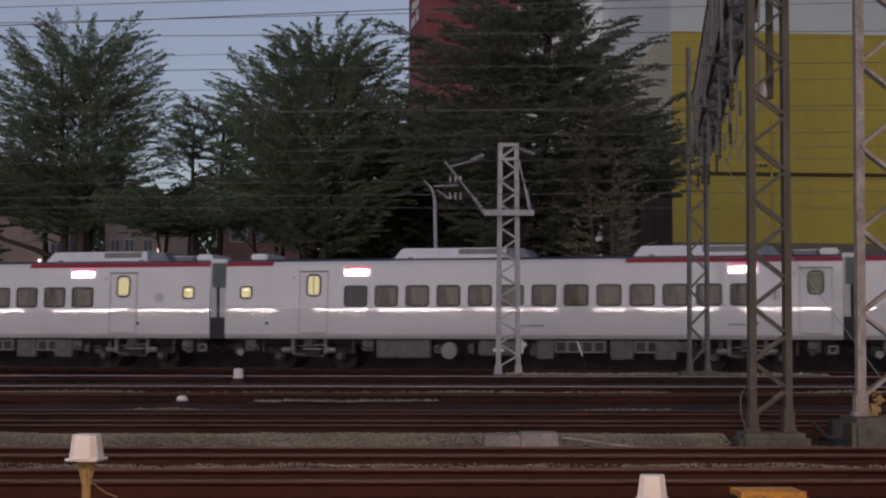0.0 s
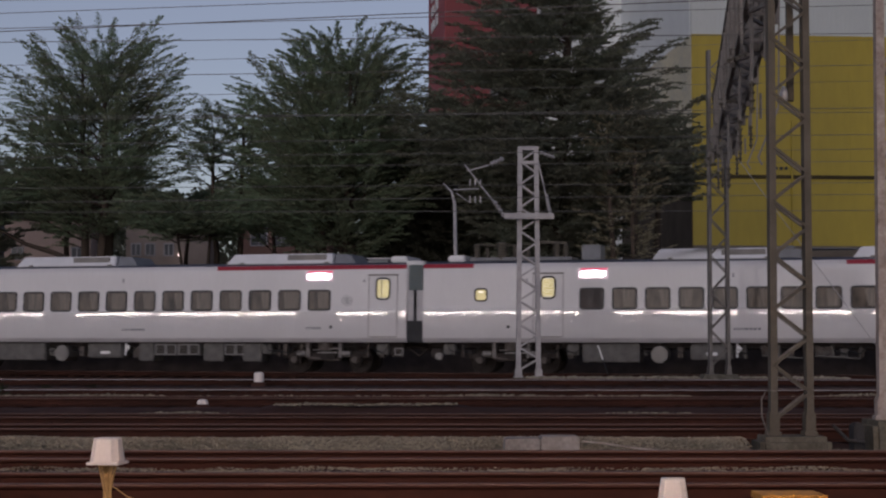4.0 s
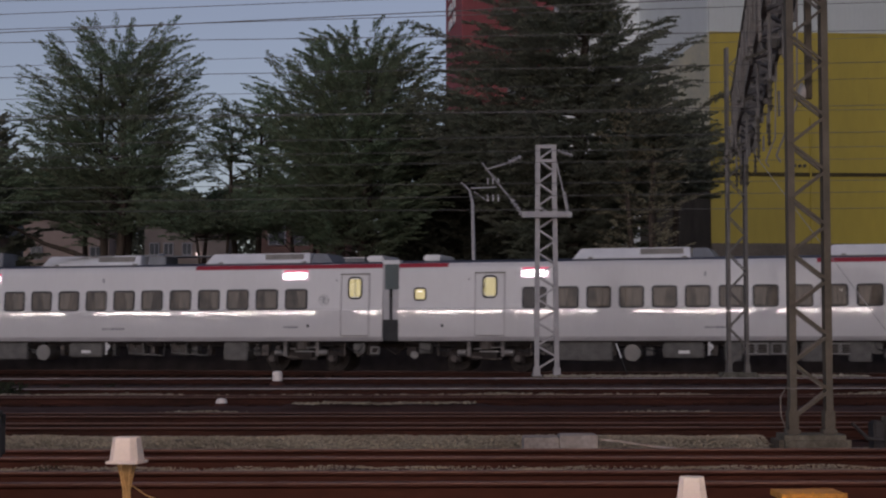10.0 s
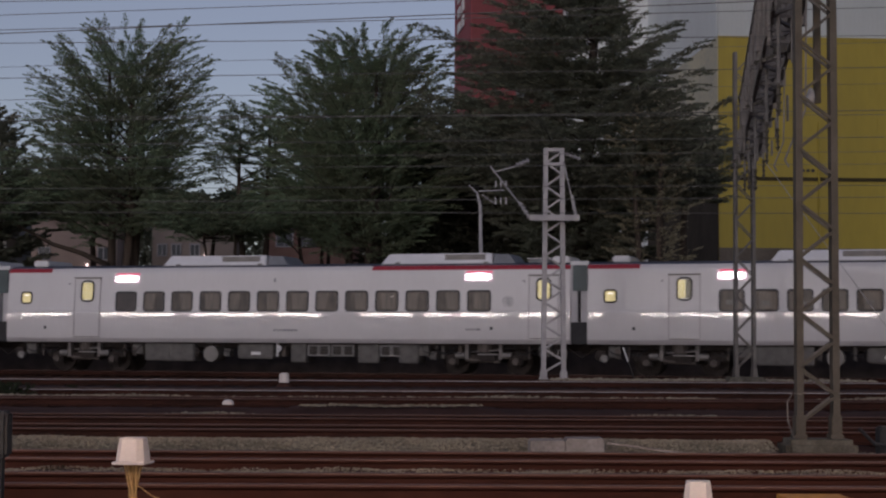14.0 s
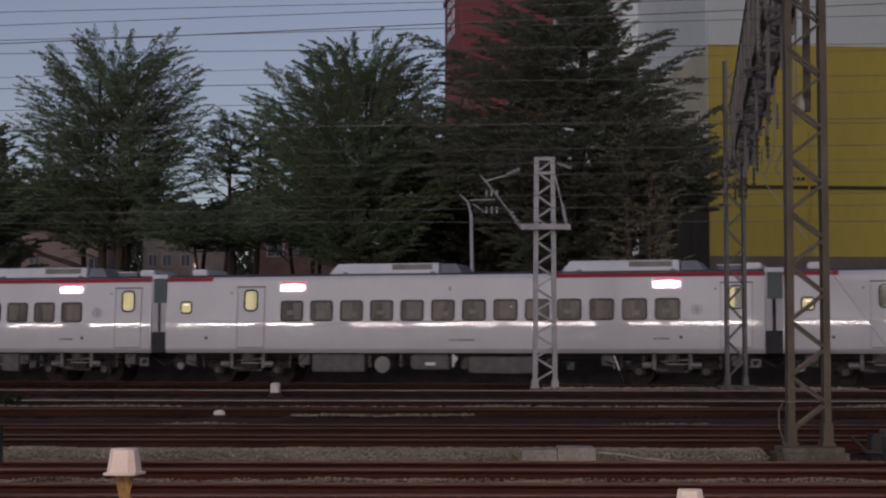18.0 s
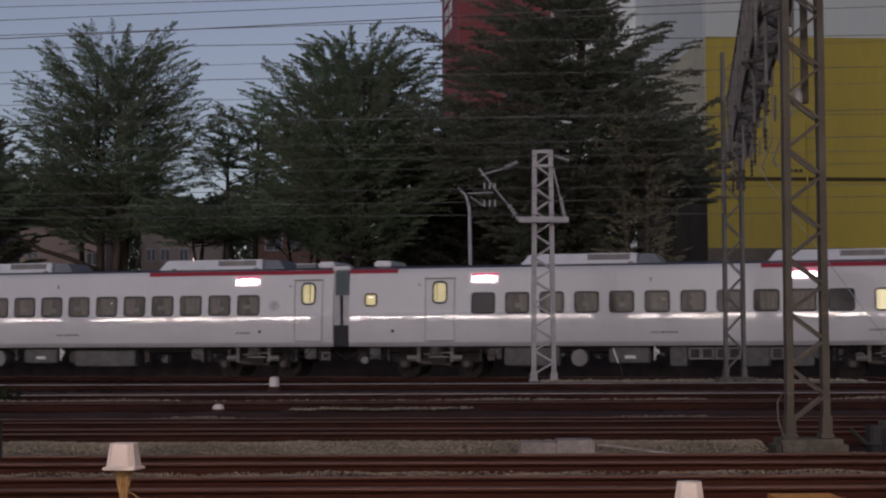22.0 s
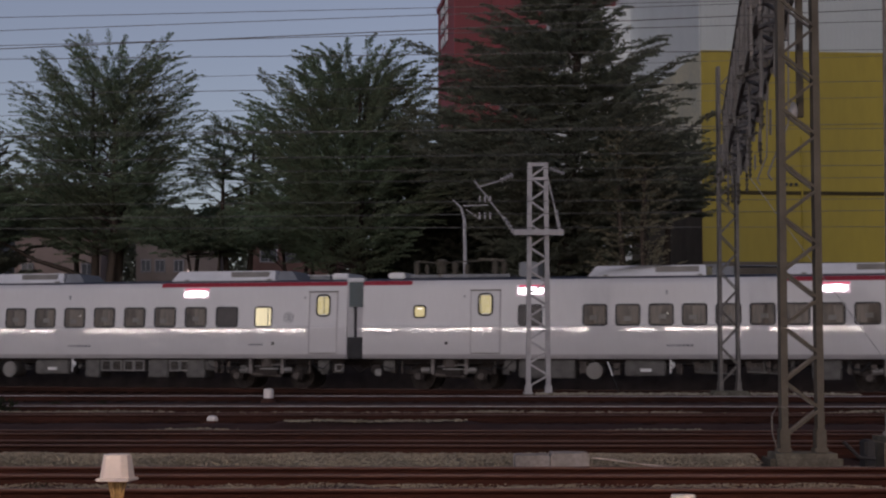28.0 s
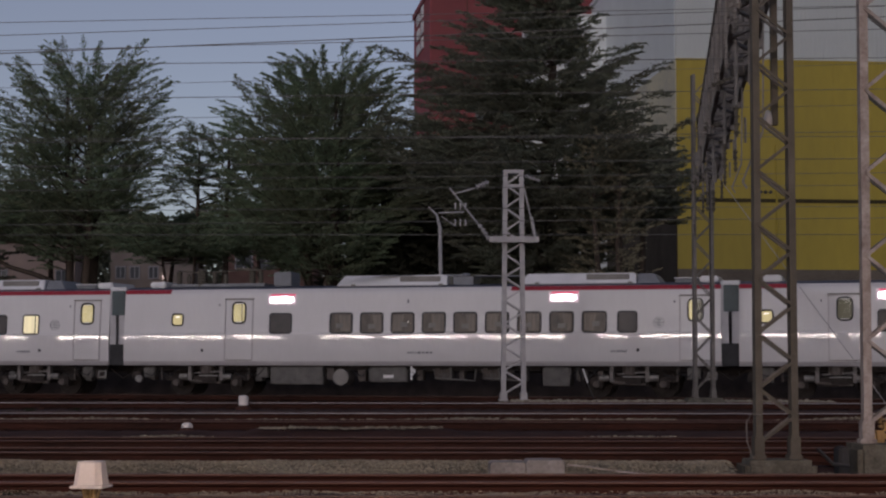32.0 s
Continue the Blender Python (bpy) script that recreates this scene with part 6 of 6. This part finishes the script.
def tower():
    ob = thing("tower_block", pose(1.85, 130, -0.3, 0, 0, 6.3), "tall maroon-clad tower block with white sign marks on its side", "building")
    h = 30.25
    part("wall", box(bmesh.new(), 0, 17, 0, 10.9, 0, h), MAROON, ob, "dark maroon cladding")
    part("side_wall", box(bmesh.new(), -0.08, -0.005, 0, 10.9, 0, h), MAROON_SIDE, ob, "lighter maroon side wall")
    part("parapet", box(bmesh.new(), -0.2, 17.2, -0.2, 11.1, h + 0.005, h + 0.45), MAROON_SIDE, ob)
    for k in range(8):
        part("panel_joint", box(bmesh.new(), 0.02, 17, -0.03, -0.005, 2 + k * 3.4, 2.06 + k * 3.4), DARK_GAP, ob)
    for k in range(5):
        part("panel_seam", box(bmesh.new(), 2.8 + k * 2.8, 2.86 + k * 2.8, -0.03, -0.005, 0, h), DARK_GAP, ob)
    for k in range(3):
        bm = bmesh.new()
        z = 26.7 + k * 1.25
        box(bm, -0.16, -0.085, 4.1, 8.5, z, z + 0.2)
        box(bm, -0.16, -0.085, 4.1, 5.6, z + 0.21, z + 0.95)
        box(bm, -0.16, -0.085, 6.6, 8.5, z + 0.21, z + 0.8)
        part("sign_mark", bm, LABEL_WHITE, ob, "white sign mark")
    part("service_shaft", box(bmesh.new(), -0.9, 0.9, -1.2, -0.1, 0, 17.5), HOUSE_GREY, ob, "pale blue-grey service shaft")
    windows_on(ob, (4.2, 8.4, 12.6), (5, 9, 13, 17, 21), 1.4, 1.5, -0.04, GALV_DARK)


tower()


def factory():
    ob = thing("factory_hall", pose(16.1, 100, -0.3, 0, 0, 4), "factory hall with mustard-yellow lower cladding and grey corrugated upper walls", "building")
    w, d, h1, h2 = 42, 28, 19.62, 28.6
    part("yellow_wall", box(bmesh.new(), 0, w, 0, d, 0, h1), YELLOW, ob, "mustard-yellow cladding")
    part("upper_wall", box(bmesh.new(), 0, w, 0.12, d, h1 + 0.01, h2), GREY_CLAD, ob, "pale grey corrugated cladding")
    for k in range(100):
        part("corrugation", CORR, None, ob, m=pose(0.1 + k * 0.28, 0.1, h1 + 0.02))
    part("seam", box(bmesh.new(), -0.05, w, -0.06, 0.02, 11.06, 11.28), DARK_GAP, ob, "dark horizontal seam")
    part("base_band", box(bmesh.new(), -0.02, w, -0.15, -0.03, 0, 7.05), BROWN_GREY, ob, "brown-grey base course")
    part("coping", box(bmesh.new(), -0.02, w, -0.03, 0.1, h1 - 0.08, h1 + 0.06), YELLOW, ob)
    for k in range(3):
        part("vent_hole", cyl(bmesh.new(), (5.05 + k * 0.3, -0.05, 11.68), (0, 1, 0), 0.1, 0.12, 12), BLACK_BOX, ob)
    part("downpipe", bar(bmesh.new(), (6.0, -0.12, 7.1), (6.0, -0.12, 14.5), 0.12, None, 8), YELLOW, ob)
    for k in range(10):  # sheet joints of the cladding
        part("sheet_joint", box(bmesh.new(), 2.4 + k * 2.4, 2.43 + k * 2.4, -0.012, 0.01, 11.3, h1 - 0.09), YELLOW, ob)
    part("side_wall", box(bmesh.new(), -0.05, -0.004, 0.13, d, 11.0, h1), BEIGE_SIDE, ob, "olive-grey side wall")
    part("side_cladding", box(bmesh.new(), -0.05, -0.004, 0.35, d, h1 + 0.01, h2 - 0.01), SKYLIT_SIDE, ob, "blue-grey side cladding, sky light put into its colour")
    part("side_base", box(bmesh.new(), -0.07, -0.004, 0.1, d, 0, 10.87), DARK_SIDE, ob, "dark brown lower side wall")
    part("grey_wing", box(bmesh.new(), -5.4, -0.01, 22, d, 0, 26.9), GREY_WALL, ob, "grey rendered rear wing")
    part("roof_slab", box(bmesh.new(), -0.2, w, -0.0, d, h2, h2 + 0.3), GREY_WALL, ob)


CORR = to_mesh("corrugation", box(bmesh.new(), 0, 0.12, -0.02, 0.05, 0, 9.0), GREY_CLAD)
factory()


# ---------------------------------------------------------------- platform behind the viewer, whose lamps mirror in the train
def platform():
    row = pose(0, -34.5, 0, 0, 0, TRAIN_TURN)  # parallel to the train
    solid("platform", box(bmesh.new(), -125, 45, -5, 4, -0.35, 0.45), GROUND, "grey concrete platform behind the viewer", "platform", kind="structure", m=row)
    # Unseen building, added to keep horizon glow out of the train's reflections.
    hall = thing("station_building", row @ pose(-40, -14, -0.35), "long screen added behind the viewer to block horizon glow", "building")
    part("wall", box(bmesh.new(), -110, 110, -8, 0, 0, 8.5), HOUSE_GREY, hall)
    part("roof", box(bmesh.new(), -111, 111, -9, 1.2, 8.5, 8.9), TILE_ROOF, hall)
    lamp = thing("platform_lamp", row @ pose(-118, 0, 0.45), "lit platform lamp box on a grey post", "lamp", "platform lamps")
    part("post", bar(bmesh.new(), (0, 0, 0), (0, 0, 3.02), 0.14, None, 10), GALV, lamp)
    part("tube", box(bmesh.new(), -1.22, 1.22, -0.1, 0.1, 2.93, 3.17), LAMP_GLOW, lamp, "glowing lamp box")
    part("hood", box(bmesh.new(), -1.3, 1.3, -0.2, 0.2, 3.19, 3.27, 0.01), GALV, lamp)
    for k in range(1, 56):
        if k % 9 != 4:
            copy_thing(lamp, row @ pose(-118 + k * 2.75 + 0.45 * math.sin(k * 2.3), 0, 0.45))
    # Unseen lamp, added for the warm light on the near boxes.
    mast = thing("yard_light", pose(0.5, -5, -0.35), "unseen tall yard light added for the warm foreground light", "lamp")
    part("post", bar(bmesh.new(), (0, 0, 0), (0, 0, 9.6), 0.16, None, 10), GALV, mast)
    part("lamp_head", box(bmesh.new(), -0.5, 0.5, 0.1, 0.9, 9.3, 9.4, 0.01), YARD_GLOW, mast, "warm glowing lamp head")
    part("hood", box(bmesh.new(), -0.55, 0.55, 0.05, 0.95, 9.42, 9.55, 0.02), GALV, mast)


platform()


# ---------------------------------------------------------------- movement
# seconds and the place of the first coupling along its track, in metres
RUN = [(0, -6.34), (0.5, -8.15), (1, -9.96), (1.5, -11.77), (2, -13.56), (2.5, -15.35), (3, -17.14), (3.5, -18.93), (5.5, -26.12), (6, -27.92), (6.5, -29.73), (7, -31.55),
       (7.5, -33.38), (8, -35.23), (8.5, -37.09), (9, -38.96), (9.5, -40.82), (10, -42.66), (10.5, -44.49), (11, -46.32), (11.5, -48.13), (12, -49.92), (12.5, -51.71), (13, -53.52),
       (13.5, -55.33), (14, -57.16), (14.5, -58.98), (16.5, -66.06), (17, -67.81), (18, -71.31), (19, -74.82), (20, -78.31), (21, -81.79), (22, -85.25), (23, -88.64), (24, -92.02),
       (25, -95.39), (25.5, -97.05), (27.5, -103.59), (28, -105.09), (28.5, -106.51), (29, -107.82), (29.5, -109.01), (30, -110.06), (30.5, -110.96), (31, -111.7), (31.5, -112.27), (32, -112.66)]


def place_at(t):
    """Place of the train at any second, by the smooth curve through RUN."""
    for i in range(len(RUN) - 1):
        (t0, s0), (t1, s1) = RUN[i], RUN[i + 1]
        if t <= t1 or i == len(RUN) - 2:
            ta, sa = RUN[max(0, i - 1)]
            tb, sb = RUN[min(len(RUN) - 1, i + 2)]
            m0, m1 = (s1 - sa) / (t1 - ta), (sb - s0) / (tb - t0)
            u, h = (t - t0) / (t1 - t0), t1 - t0
            return (2 * u ** 3 - 3 * u * u + 1) * s0 + (u ** 3 - 2 * u * u + u) * h * m0 + (3 * u * u - 2 * u ** 3) * s1 + (u ** 3 - u * u) * h * m1


def motions():
    for ob, index in CARS:
        walk(ob, [(t, TRAIN_FRAME @ pose(place_at(t) + index * CAR, 0, 0)) for t in [k * 0.5 for k in range(65)]])
    times = [k * 0.16 for k in range(201)]
    for w in WHEELS:
        at = w.matrix_basis.translation.copy()
        walk(w, [(t, Matrix.Translation(at) @ pose(0, 0, 0, 0, math.degrees((place_at(t) - RUN[0][1]) / 0.43) % 360, 0)) for t in times])


motions()
